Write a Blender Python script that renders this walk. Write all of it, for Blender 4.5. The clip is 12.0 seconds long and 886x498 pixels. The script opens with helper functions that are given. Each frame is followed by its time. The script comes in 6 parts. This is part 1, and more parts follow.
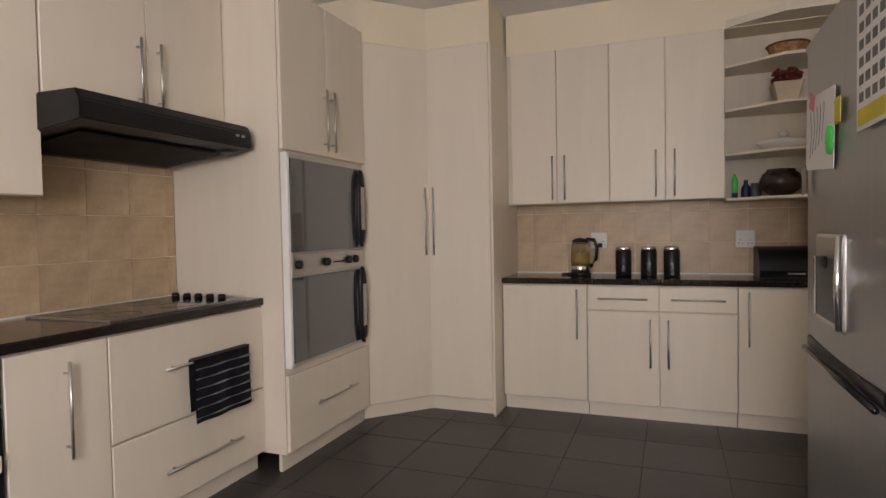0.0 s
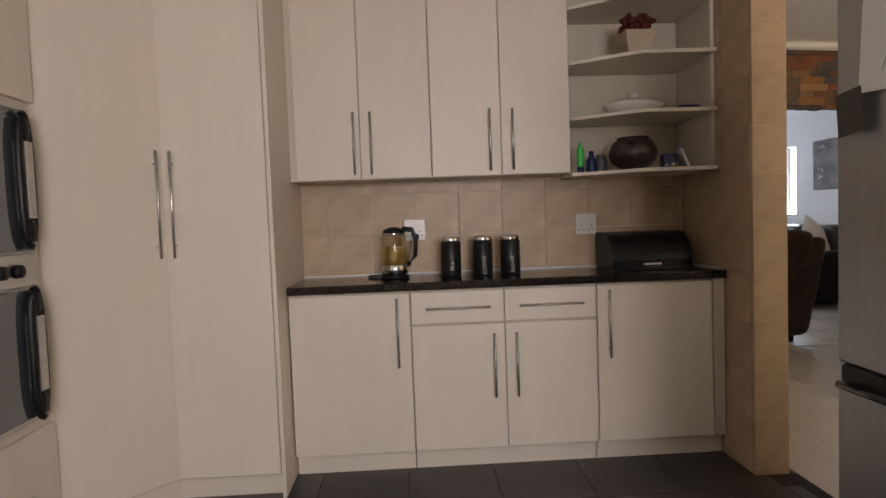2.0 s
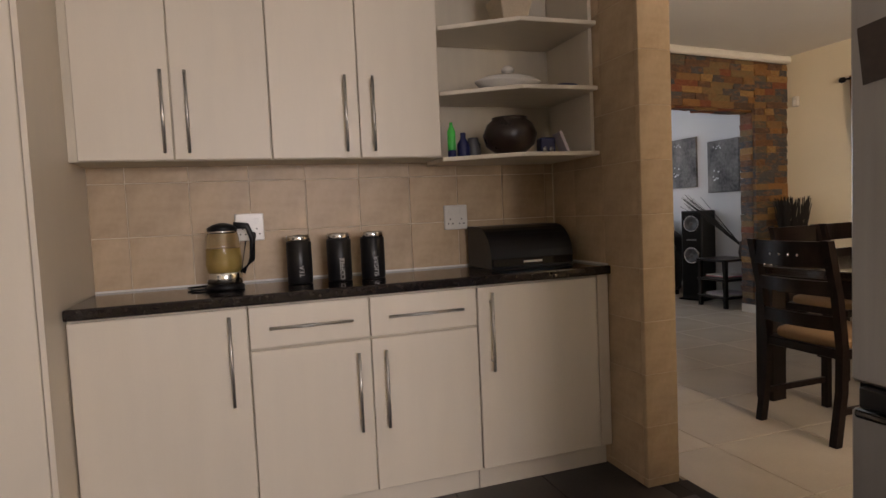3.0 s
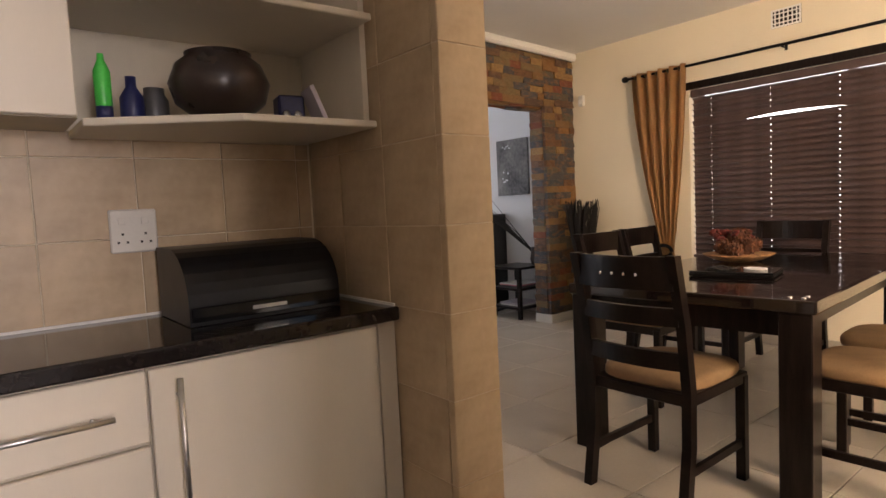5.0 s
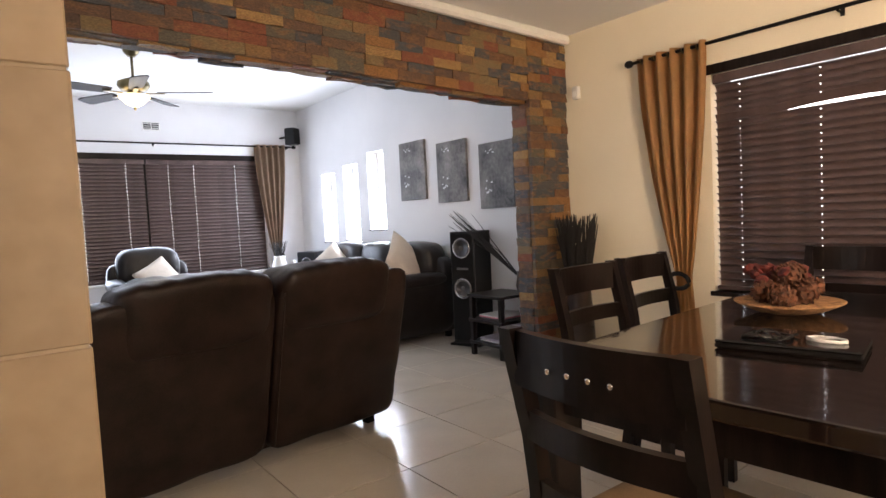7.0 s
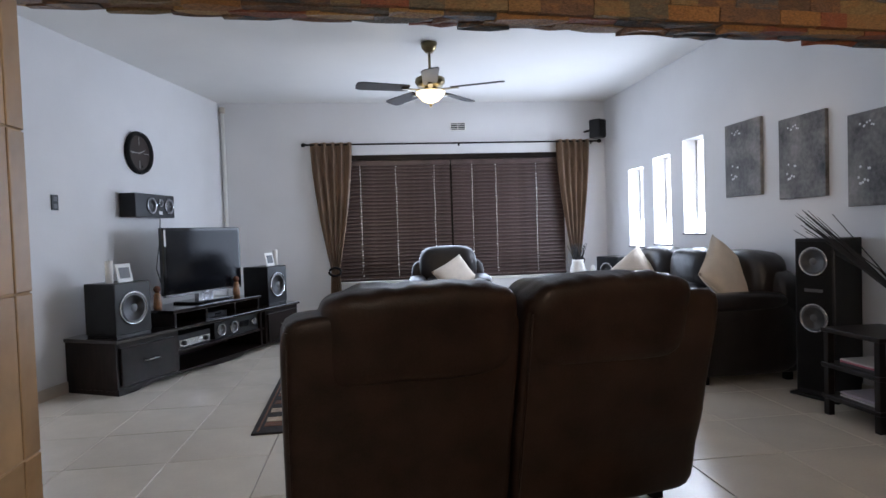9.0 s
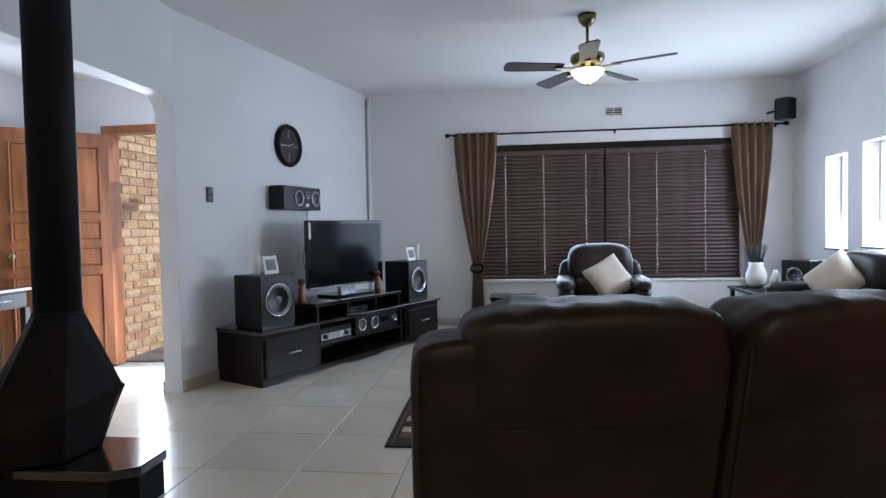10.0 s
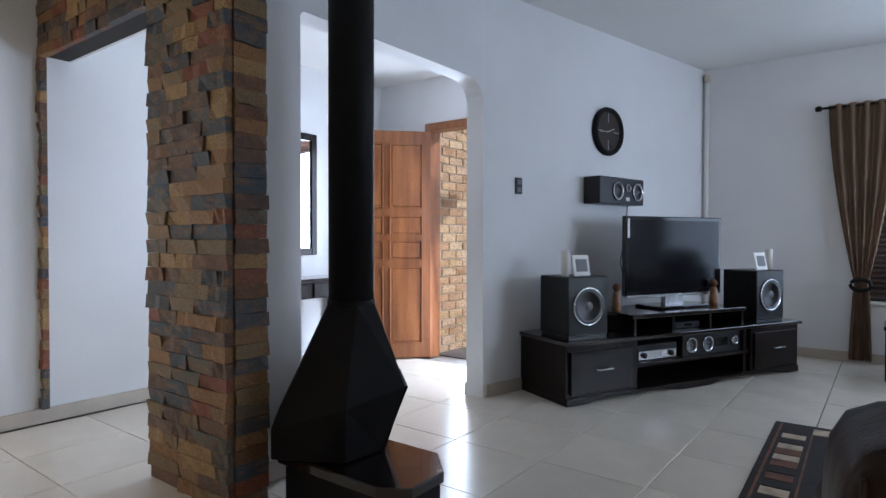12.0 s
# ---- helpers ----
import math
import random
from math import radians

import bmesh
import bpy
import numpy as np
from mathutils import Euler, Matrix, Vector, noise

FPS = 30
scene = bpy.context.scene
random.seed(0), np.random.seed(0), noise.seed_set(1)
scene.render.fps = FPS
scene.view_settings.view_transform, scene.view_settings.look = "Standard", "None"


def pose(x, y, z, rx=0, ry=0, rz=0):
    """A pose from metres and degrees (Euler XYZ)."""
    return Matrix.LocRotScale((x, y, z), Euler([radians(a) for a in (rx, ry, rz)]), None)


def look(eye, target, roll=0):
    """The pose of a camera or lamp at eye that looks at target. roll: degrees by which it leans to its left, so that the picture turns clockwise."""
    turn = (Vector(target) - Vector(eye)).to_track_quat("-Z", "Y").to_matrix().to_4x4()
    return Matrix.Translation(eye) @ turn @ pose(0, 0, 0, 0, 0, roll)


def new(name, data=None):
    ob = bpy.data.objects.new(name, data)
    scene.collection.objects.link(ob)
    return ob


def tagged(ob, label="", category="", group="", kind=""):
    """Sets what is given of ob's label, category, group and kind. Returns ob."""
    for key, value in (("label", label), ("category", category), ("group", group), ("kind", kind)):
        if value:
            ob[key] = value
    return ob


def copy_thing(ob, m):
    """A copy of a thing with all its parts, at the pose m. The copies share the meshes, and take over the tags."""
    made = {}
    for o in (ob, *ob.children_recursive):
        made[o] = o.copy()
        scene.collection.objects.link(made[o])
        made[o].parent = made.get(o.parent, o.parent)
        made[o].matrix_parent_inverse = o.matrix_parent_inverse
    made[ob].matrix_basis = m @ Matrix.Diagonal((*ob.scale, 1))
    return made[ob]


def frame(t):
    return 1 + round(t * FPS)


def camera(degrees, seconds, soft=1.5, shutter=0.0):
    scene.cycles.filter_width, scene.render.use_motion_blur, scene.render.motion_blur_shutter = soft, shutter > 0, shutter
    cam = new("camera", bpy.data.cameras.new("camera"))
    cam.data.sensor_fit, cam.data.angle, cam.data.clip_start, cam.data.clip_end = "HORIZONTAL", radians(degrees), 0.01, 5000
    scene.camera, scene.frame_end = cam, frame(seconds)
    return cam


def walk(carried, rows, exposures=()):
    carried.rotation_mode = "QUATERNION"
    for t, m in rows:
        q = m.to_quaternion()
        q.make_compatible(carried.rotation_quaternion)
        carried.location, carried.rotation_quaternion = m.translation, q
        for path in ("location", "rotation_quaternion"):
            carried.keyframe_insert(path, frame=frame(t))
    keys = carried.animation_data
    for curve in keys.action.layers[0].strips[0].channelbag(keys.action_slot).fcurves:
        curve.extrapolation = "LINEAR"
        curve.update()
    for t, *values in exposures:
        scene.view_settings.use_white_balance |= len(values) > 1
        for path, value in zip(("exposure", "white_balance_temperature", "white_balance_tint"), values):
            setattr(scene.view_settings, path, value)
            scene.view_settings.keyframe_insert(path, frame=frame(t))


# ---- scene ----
cam = camera(73.8, 12.0)
PATH = [
    (0, (0.222, -0.023, 1.233), (-0.499, 1.841, 1.167), -1.1),
    (0.5, (0.094, 0.282, 1.209), (-0.529, 2.18, 1.135), -1.2),
    (1, (-0.05, 0.563, 1.203), (-0.491, 2.512, 1.123), -1.5),
    (1.5, (-0.172, 0.854, 1.192), (-0.36, 2.843, 1.103), -1.8),
    (2, (-0.247, 1.121, 1.188), (-0.158, 3.117, 1.087), -2.1),
    (2.5, (-0.312, 1.378, 1.182), (0.07, 3.337, 1.068), -2.4),
    (3, (-0.284, 1.657, 1.158), (0.354, 3.548, 1.036), -2.6),
    (3.5, (-0.244, 1.946, 1.155), (0.652, 3.73, 1.025), -2.6),
    (5.5, (0.596, 2.665, 1.166), (1.87, 4.201, 1.027), -2.8),
    (6, (0.855, 2.799, 1.183), (2.139, 4.327, 1.051), -2.8),
    (6.5, (1.101, 2.942, 1.194), (2.38, 4.474, 1.071), -2.9),
    (8.5, (1.759, 3.547, 1.224), (2.259, 5.482, 1.149), -2.1),
    (9, (1.825, 3.743, 1.179), (2.067, 5.727, 1.118), -1.9),
    (9.5, (1.793, 3.955, 1.245), (1.798, 5.953, 1.162), -1.3),
    (10, (1.786, 4.197, 1.196), (1.554, 6.182, 1.126), -1.1),
    (10.5, (1.777, 4.424, 1.15), (1.279, 6.36, 1.099), -0.9),
    (11, (1.739, 4.591, 1.128), (0.976, 6.44, 1.085), -0.6),
    (11.5, (1.659, 4.75, 1.126), (0.662, 6.483, 1.087), -0.2),
    (12, (1.572, 4.886, 1.115), (0.364, 6.48, 1.079), 0.1),
]
walk(cam, [(t, look(eye, target, roll)) for t, eye, target, roll in PATH], [(0, 0, 6400, 15), (2, 0, 6400, 16), (3.5, .06, 6750, 18), (5.5, .72, 6750, 20), (6.5, .85, 6650, 19), (8.5, .18, 6250, 19), (9.5, -.05, 6050, 14), (12, -.22, 5800, 13)])

# ---------------- light ----------------
world = bpy.data.worlds.new("world")
scene.world = world
world.use_nodes = True
wn = world.node_tree
sky = wn.nodes.new("ShaderNodeTexSky")
sky.sky_type, sky.sun_disc = "NISHITA", False
sky.sun_elevation, sky.sun_rotation = radians(33.2), radians(31.6)
wn.nodes["Background"].inputs[1].default_value = 0.12
wn.links.new(sky.outputs[0], wn.nodes["Background"].inputs[0])
sun = new("sun", bpy.data.lights.new("sun", "SUN"))
sun.data.energy, sun.data.angle, sun.data.color = 5.0, radians(0.6), (1, .95, .87)
sun.matrix_world = look((4.8, 7.8, 6), (0, 0, 0))


def area(name, eye, target, w, h, power, color=(1, 1, 1)):
    lamp = new(name, bpy.data.lights.new(name, "AREA"))
    lamp.data.shape, lamp.data.size, lamp.data.size_y = "RECTANGLE", w, h
    lamp.data.energy, lamp.data.color = power, color
    lamp.matrix_world = look(eye, target)
    return lamp


# Added fill from a guessed opening in the unseen south wall.
area("kitchen_window_daylight", (.42, -1.92, 1.6), (-.7, 3, 1.35), 1.4, 1.1, 92, (1, .94, .93))
area("entrance_daylight", (-1.25, 9.28, 1.1), (-1.0, 7, .8), .8, 1.9, 85, (.78, .89, 1))
for sy in (10.49, 9.86, 9.23):
    area("slit_daylight", (5.12, sy, 1.45), (2, sy - .3, 1.0), .3, .95, 23, (.76, .88, 1))
area("lounge_window_daylight", (2.95, 11.34, 1.3), (2.8, 8, 1.2), 2.6, 1.4, 46, (.70, .84, 1))
# Added warm fill for the dining walls; no such window is known.
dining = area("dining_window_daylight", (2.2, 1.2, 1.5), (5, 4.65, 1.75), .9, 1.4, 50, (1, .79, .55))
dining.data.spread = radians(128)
# Added fill that brightens the dining floor from the passage's west end.
area("passage_daylight", (-2.52, 5.2, 1.15), (2.5, 5.3, .5), .8, 1.8, 11, (1, .88, .74))

# ---------------- materials ----------------
def mat(name, color, rough=.5, metal=0.0, var=.06, scale=6.0, grain=120.0, bump=.05, stretch=(1, 1, 1), coat=0.0, random_tint=0.0, alt=None):
    """A surface with large and small variation of tone, and fine relief."""
    m = bpy.data.materials.new(name)
    m.use_nodes = True
    n, l = m.node_tree.nodes, m.node_tree.links
    p = n["Principled BSDF"]
    tc = n.new("ShaderNodeTexCoord")
    mp = n.new("ShaderNodeMapping")
    mp.inputs["Scale"].default_value = stretch
    l.new(tc.outputs["Object"], mp.inputs["Vector"])
    big, fine = n.new("ShaderNodeTexNoise"), n.new("ShaderNodeTexNoise")
    big.inputs["Scale"].default_value, fine.inputs["Scale"].default_value = scale, grain
    big.inputs["Detail"].default_value = 5
    l.new(mp.outputs[0], big.inputs["Vector"])
    l.new(mp.outputs[0], fine.inputs["Vector"])
    mixv = n.new("ShaderNodeMath")
    mixv.operation = "ADD"
    half = n.new("ShaderNodeMath")
    half.operation = "MULTIPLY"
    half.inputs[1].default_value = .35
    l.new(fine.outputs["Fac"], half.inputs[0])
    l.new(big.outputs["Fac"], mixv.inputs[0])
    l.new(half.outputs[0], mixv.inputs[1])
    ramp = n.new("ShaderNodeValToRGB")
    lo = [max(0, c * (1 - 2 * var)) for c in color]
    hi = [min(1, c * (1 + 2 * var)) for c in (alt or color)]
    ramp.color_ramp.elements[0].position, ramp.color_ramp.elements[1].position = .42, .95
    ramp.color_ramp.elements[0].color, ramp.color_ramp.elements[1].color = (*lo, 1), (*hi, 1)
    l.new(mixv.outputs[0], ramp.inputs[0])
    out = ramp.outputs[0]
    if random_tint:
        info = n.new("ShaderNodeObjectInfo")
        hsv = n.new("ShaderNodeHueSaturation")
        mr = n.new("ShaderNodeMapRange")
        mr.inputs["To Min"].default_value, mr.inputs["To Max"].default_value = 1 - random_tint, 1 + random_tint
        l.new(info.outputs["Random"], mr.inputs["Value"])
        l.new(mr.outputs[0], hsv.inputs["Value"])
        l.new(out, hsv.inputs["Color"])
        out = hsv.outputs[0]
    l.new(out, p.inputs["Base Color"])
    p.inputs["Roughness"].default_value, p.inputs["Metallic"].default_value = rough, metal
    p.inputs["Coat Weight"].default_value = coat
    rr = n.new("ShaderNodeMapRange")
    rr.inputs["To Min"].default_value, rr.inputs["To Max"].default_value = rough * .85, min(1, rough * 1.2)
    l.new(big.outputs["Fac"], rr.inputs["Value"])
    l.new(rr.outputs[0], p.inputs["Roughness"])
    if bump:
        b = n.new("ShaderNodeBump")
        b.inputs["Strength"].default_value, b.inputs["Distance"].default_value = bump, .01
        l.new(mixv.outputs[0], b.inputs["Height"])
        l.new(b.outputs[0], p.inputs["Normal"])
    return m


def glow(name, color, strength):
    m = bpy.data.materials.new(name)
    m.use_nodes = True
    p = m.node_tree.nodes["Principled BSDF"]
    p.inputs["Base Color"].default_value = (*color, 1)
    p.inputs["Emission Color"].default_value, p.inputs["Emission Strength"].default_value = (*color, 1), strength
    return m


def glass(name, color=(1, 1, 1), rough=.0):
    m = bpy.data.materials.new(name)
    m.use_nodes = True
    p = m.node_tree.nodes["Principled BSDF"]
    p.inputs["Base Color"].default_value = (*color, 1)
    p.inputs["Transmission Weight"].default_value, p.inputs["Roughness"].default_value = 1, rough
    p.inputs["IOR"].default_value = 1.45
    return m


def palette_stone(name, colors, scale=14, rough=.75):
    """Split stone whose tone is drawn piece by piece from a range of colours, with veins over it."""
    m = bpy.data.materials.new(name)
    m.use_nodes = True
    n, l = m.node_tree.nodes, m.node_tree.links
    p = n["Principled BSDF"]
    info = n.new("ShaderNodeObjectInfo")
    ramp = n.new("ShaderNodeValToRGB")
    e = ramp.color_ramp.elements
    while len(e) < len(colors):
        e.new(.5)
    for k, c in enumerate(colors):
        e[k].position, e[k].color = k / len(colors), (*c, 1)
    ramp.color_ramp.interpolation = "CONSTANT"
    l.new(info.outputs["Random"], ramp.inputs[0])
    tc = n.new("ShaderNodeTexCoord")
    mp = n.new("ShaderNodeMapping")
    mp.inputs["Scale"].default_value = (1, 1, 2.5)
    geo = n.new("ShaderNodeNewGeometry")
    l.new(geo.outputs["Position"], mp.inputs["Vector"])
    no, fi = n.new("ShaderNodeTexNoise"), n.new("ShaderNodeTexNoise")
    no.inputs["Scale"].default_value, no.inputs["Detail"].default_value = scale, 6
    fi.inputs["Scale"].default_value, fi.inputs["Detail"].default_value = scale * 6, 4
    l.new(mp.outputs[0], no.inputs["Vector"])
    l.new(mp.outputs[0], fi.inputs["Vector"])
    tone = n.new("ShaderNodeMix")
    tone.data_type = "RGBA"
    tone.inputs[7].default_value = (.24, .115, .045, 1)
    fac = n.new("ShaderNodeMapRange")
    fac.inputs["From Min"].default_value, fac.inputs["From Max"].default_value = .48, .72
    fac.inputs["To Max"].default_value = .75
    l.new(no.outputs["Fac"], fac.inputs["Value"])
    l.new(fac.outputs[0], tone.inputs[0])
    l.new(ramp.outputs[0], tone.inputs[6])
    val = n.new("ShaderNodeHueSaturation")
    vr = n.new("ShaderNodeMapRange")
    vr.inputs["From Min"].default_value, vr.inputs["From Max"].default_value = .3, .7
    vr.inputs["To Min"].default_value, vr.inputs["To Max"].default_value = .6, 1.35
    l.new(fi.outputs["Fac"], vr.inputs["Value"])
    l.new(vr.outputs[0], val.inputs["Value"])
    l.new(tone.outputs[2], val.inputs["Color"])
    l.new(val.outputs[0], p.inputs["Base Color"])
    p.inputs["Roughness"].default_value = rough
    b = n.new("ShaderNodeBump")
    b.inputs["Strength"].default_value, b.inputs["Distance"].default_value = .5, .01
    l.new(fi.outputs["Fac"], b.inputs["Height"])
    l.new(b.outputs[0], p.inputs["Normal"])
    return m


M_white = mat("white_wall_paint", (.74, .74, .75), .7, var=.025, scale=1.5, bump=.06)
M_cream = mat("cream_wall_paint", (.78, .70, .54), .7, var=.03, scale=1.5, bump=.06)
M_ceil = mat("ceiling_paint", (.78, .77, .75), .8, var=.02, scale=1.2, bump=.03)
M_cab = mat("cream_cabinet_foil", (.72, .655, .55), .42, var=.014, scale=2.5, grain=60, bump=.04, stretch=(6, 6, .8), random_tint=.025)
M_cabside = mat("cream_carcass_board", (.62, .56, .45), .5, var=.04, scale=3, stretch=(5, 5, .8))
M_splash = mat("sand_wall_tile", (.46, .335, .205), .42, var=.07, scale=7, grain=40, bump=.08, random_tint=.07, alt=(.50, .38, .245))
M_grout = mat("pale_grout", (.58, .47, .33), .85, var=.08, scale=20)
M_granite = mat("black_granite", (.016, .012, .011), .1, var=.2, scale=60, grain=300, bump=0)
M_kfloor = mat("charcoal_floor_tile", (.04, .036, .036), .34, var=.2, scale=5, grain=60, bump=.1, random_tint=.1)
M_kgrout = mat("dark_grout", (.036, .033, .033), .9)
M_tile = mat("cream_floor_tile", (.66, .60, .51), .22, var=.04, scale=3, grain=70, bump=.02, random_tint=.03)
M_fgrout = mat("floor_grout", (.22, .20, .18), .9, var=.15, scale=15)
M_steel = mat("brushed_steel", (.55, .54, .52), .32, 1, var=.06, scale=3, grain=200, stretch=(1, 1, 14))
M_chrome = mat("polished_chrome", (.8, .8, .8), .1, 1, var=.02, bump=0)
M_fridge = mat("silver_fridge_steel", (.33, .33, .335), .36, .75, var=.05, scale=2, grain=200, stretch=(1, 20, 1), bump=.02)
M_black = mat("black_plastic", (.009, .009, .010), .35, var=.2, scale=10, bump=.02)
M_blackmatt = mat("matt_black_steel", (.006, .005, .005), .65, var=.3, scale=8, bump=.06)
M_blackgloss = mat("gloss_black", (.008, .008, .009), .08, var=.2, bump=0)
M_ovenglass = mat("oven_glass", (.085, .092, .105), .09, .35, var=.1, bump=0, coat=1.0)
M_ovenglass.node_tree.nodes["Principled BSDF"].inputs["Specular IOR Level"].default_value = 1.0
M_espresso = mat("espresso_stained_wood", (.011, .007, .006), .3, var=.35, scale=5, grain=50, stretch=(1, 8, 1), bump=.03, coat=.05)
M_espresso_top = mat("espresso_polished_top", (.013, .008, .007), .12, var=.3, scale=4, grain=40, stretch=(1, 8, 1), bump=.01, coat=.5)
M_suede = mat("tan_suede", (.29, .18, .09), .9, var=.14, scale=7, grain=200, bump=.15)
M_leather = mat("dark_brown_leather", (.019, .0105, .008), .40, var=.3, scale=7, grain=160, bump=.25)
M_leather2 = mat("black_brown_leather", (.014, .011, .011), .32, var=.3, scale=7, grain=160, bump=.25)
M_curtain = mat("tan_curtain_satin", (.48, .255, .10), .5, var=.1, scale=5, grain=180, bump=.1)
M_curtain2 = mat("tan_grey_curtain_satin", (.30, .20, .13), .5, var=.1, scale=5, grain=180, bump=.1)
M_blind = mat("dark_wood_blind_slat", (.085, .056, .052), .32, var=.2, scale=6, grain=50, stretch=(1, 1, 1), bump=.03)
M_cord = mat("blind_tape", (.16, .12, .10), .8)
M_cushion = mat("ivory_cushion_linen", (.62, .55, .47), .9, var=.05, scale=9, grain=260, bump=.3)
M_door = mat("varnished_mahogany", (.20, .062, .020), .35, var=.16, scale=3, grain=50, stretch=(4, 4, .5), bump=.05, coat=.2, alt=(.30, .11, .035))
M_plaster = mat("white_trim", (.8, .79, .76), .55, var=.02)
M_skirt = mat("tile_skirting", (.52, .46, .39), .35, var=.07, scale=5)
M_rug = mat("dark_rug_pile", (.018, .013, .012), .95, var=.3, scale=14, grain=400, bump=.5)
M_rugband = mat("rug_band_brown", (.13, .055, .03), .95, var=.3, scale=14, grain=400, bump=.5)
M_rugpale = mat("rug_band_sand", (.42, .33, .24), .95, var=.2, scale=14, grain=400, bump=.5)
M_screen = mat("television_screen", (.005, .005, .007), .12, var=.1, bump=0)
M_paper = mat("white_paper", (.75, .74, .74), .8, var=.03, bump=0)
M_gunmetal = mat("speaker_cone_grey", (.10, .10, .105), .45, .3, var=.1)
M_silver = mat("silver_ring", (.5, .5, .52), .25, .9, var=.05)
M_brass = mat("antique_brass", (.22, .18, .10), .3, 1, var=.15, scale=20)
M_lamp = glow("lit_lamp_bowl", (1, .84, .52), 2.2)
M_skyglow = glow("bright_sky_backdrop", (.93, .97, 1), 3.0)
M_mirror = mat("mirror", (.85, .85, .85), .02, 1, var=0, bump=0)
M_picture = mat("charcoal_canvas_print", (.035, .033, .032), .6, var=.7, scale=3.5, grain=30, bump=.05, alt=(.13, .12, .115))
M_pinecone = mat("pine_cone_brown", (.12, .045, .022), .8, var=.4, scale=40, bump=.3)
M_red = mat("dried_red_petals", (.10, .014, .010), .8, var=.4, scale=30, bump=.3)
M_woven = mat("woven_tan_basket", (.38, .20, .09), .8, var=.3, scale=30, bump=.4)
M_white_cer = mat("white_glazed_ceramic", (.72, .70, .66), .2, var=.04)
M_brown_cer = mat("dark_brown_stoneware", (.03, .018, .014), .28, var=.3, scale=8)
M_beige_cer = mat("beige_planter", (.52, .43, .31), .6, var=.1)
M_green = mat("green_plastic", (.05, .55, .08), .35, var=.1)
M_blue = mat("navy_blue_plastic", (.015, .02, .09), .4, var=.2)
M_lilac = mat("lilac_card", (.55, .50, .58), .7, var=.05)
M_yellow = mat("yellow_card", (.62, .52, .03), .6, var=.1)
M_pink = mat("pink_card", (.60, .20, .27), .6, var=.1)
M_towel = mat("navy_towel", (.018, .020, .030), .95, var=.3, scale=20, grain=300, bump=.5)
M_towelst = mat("towel_stripe", (.35, .36, .38), .95, var=.2, scale=20, grain=300, bump=.5)
M_amber = glass("kettle_glass", (.96, .90, .72))
M_water = mat("amber_water", (.55, .42, .16), .1, var=.05, bump=0)
M_slate = mat("porch_slate", (.10, .10, .11), .5, var=.3, scale=4, random_tint=.15)
M_soffit = mat("porch_soffit", (.62, .54, .40), .7)
M_ground = mat("garden_ground", (.16, .14, .09), .95, var=.3, scale=.6, grain=8, bump=.4)
M_stone = palette_stone("rustic_slate_cladding", [(.14, .065, .03), (.055, .056, .062), (.26, .125, .04), (.085, .05, .035), (.05, .062, .075), (.22, .125, .05), (.20, .06, .03), (.10, .085, .06), (.065, .068, .075), (.19, .13, .06), (.12, .065, .04), (.33, .20, .075)], rough=.6)
# Near-black in place of shade: behind the stones and in the fire mouth.
M_stoneback = mat("cladding_shadow_gap", (.02, .017, .015), .95)
M_brick = palette_stone("sunlit_face_brick", [(.50, .35, .20), (.56, .41, .25), (.45, .29, .17), (.60, .46, .30), (.52, .38, .25)], 5, .9)
M_mortar = mat("brick_mortar", (.50, .45, .37), .95, var=.1, scale=20)
M_twig = mat("black_dried_twigs", (.012, .010, .009), .7, var=.3)
M_woodtoy = mat("turned_wood", (.25, .12, .05), .4, var=.2, scale=12)
M_label = mat("grey_lettering", (.45, .45, .45), .6, bump=0)

for m_dark, level in ((M_blackmatt, .2), (M_black, .3), (M_espresso, .18), (M_leather, .22), (M_leather2, .4), (M_screen, .2), (M_espresso_top, .45)):
    m_dark.node_tree.nodes["Principled BSDF"].inputs["Specular IOR Level"].default_value = level

# ---------------- building helpers ----------------
def link(name, bm, material, parent=None, label="", smooth=False):
    me = bpy.data.meshes.new(name)
    bm.normal_update()
    bm.to_mesh(me)
    bm.free()
    if smooth:
        me.polygons.foreach_set("use_smooth", [True] * len(me.polygons))
    me.materials.append(material)
    ob = new(name, me)
    if parent:
        ob.parent = parent
    if label:
        ob["label"] = label
    return ob


def part(name, bm, material, parent, label="", smooth=False):
    return link(name, bm, material, parent, label, smooth)


def thing(name, m, label, category, group=""):
    ob = new(name)
    ob.empty_display_size = .1
    ob.matrix_world = m
    return tagged(ob, label, category, group)


def one(name, bm, material, label, category, group="", m=None, smooth=False):
    ob = link(name, bm, material, None, "", smooth)
    if m is not None:
        ob.matrix_world = m
    return tagged(ob, label, category, group)


def structure(name, bm, material, label="", smooth=False):
    return tagged(link(name, bm, material, None, "", smooth), label, "", "", "structure")


def box(*boxes, bevel=0.0, seg=1):
    bm = bmesh.new()
    for x0, y0, z0, x1, y1, z1 in boxes:
        t = bmesh.new()
        bmesh.ops.create_cube(t, size=1)
        bmesh.ops.transform(t, matrix=Matrix.Translation(((x0 + x1) / 2, (y0 + y1) / 2, (z0 + z1) / 2)) @ Matrix.Diagonal((abs(x1 - x0), abs(y1 - y0), abs(z1 - z0), 1)), verts=t.verts)
        if bevel:
            bmesh.ops.bevel(t, geom=t.edges[:], offset=bevel, segments=seg, affect="EDGES", profile=.5)
        me = bpy.data.meshes.new("tmp")
        t.to_mesh(me)
        t.free()
        bm.from_mesh(me)
        bpy.data.meshes.remove(me)
    return bm


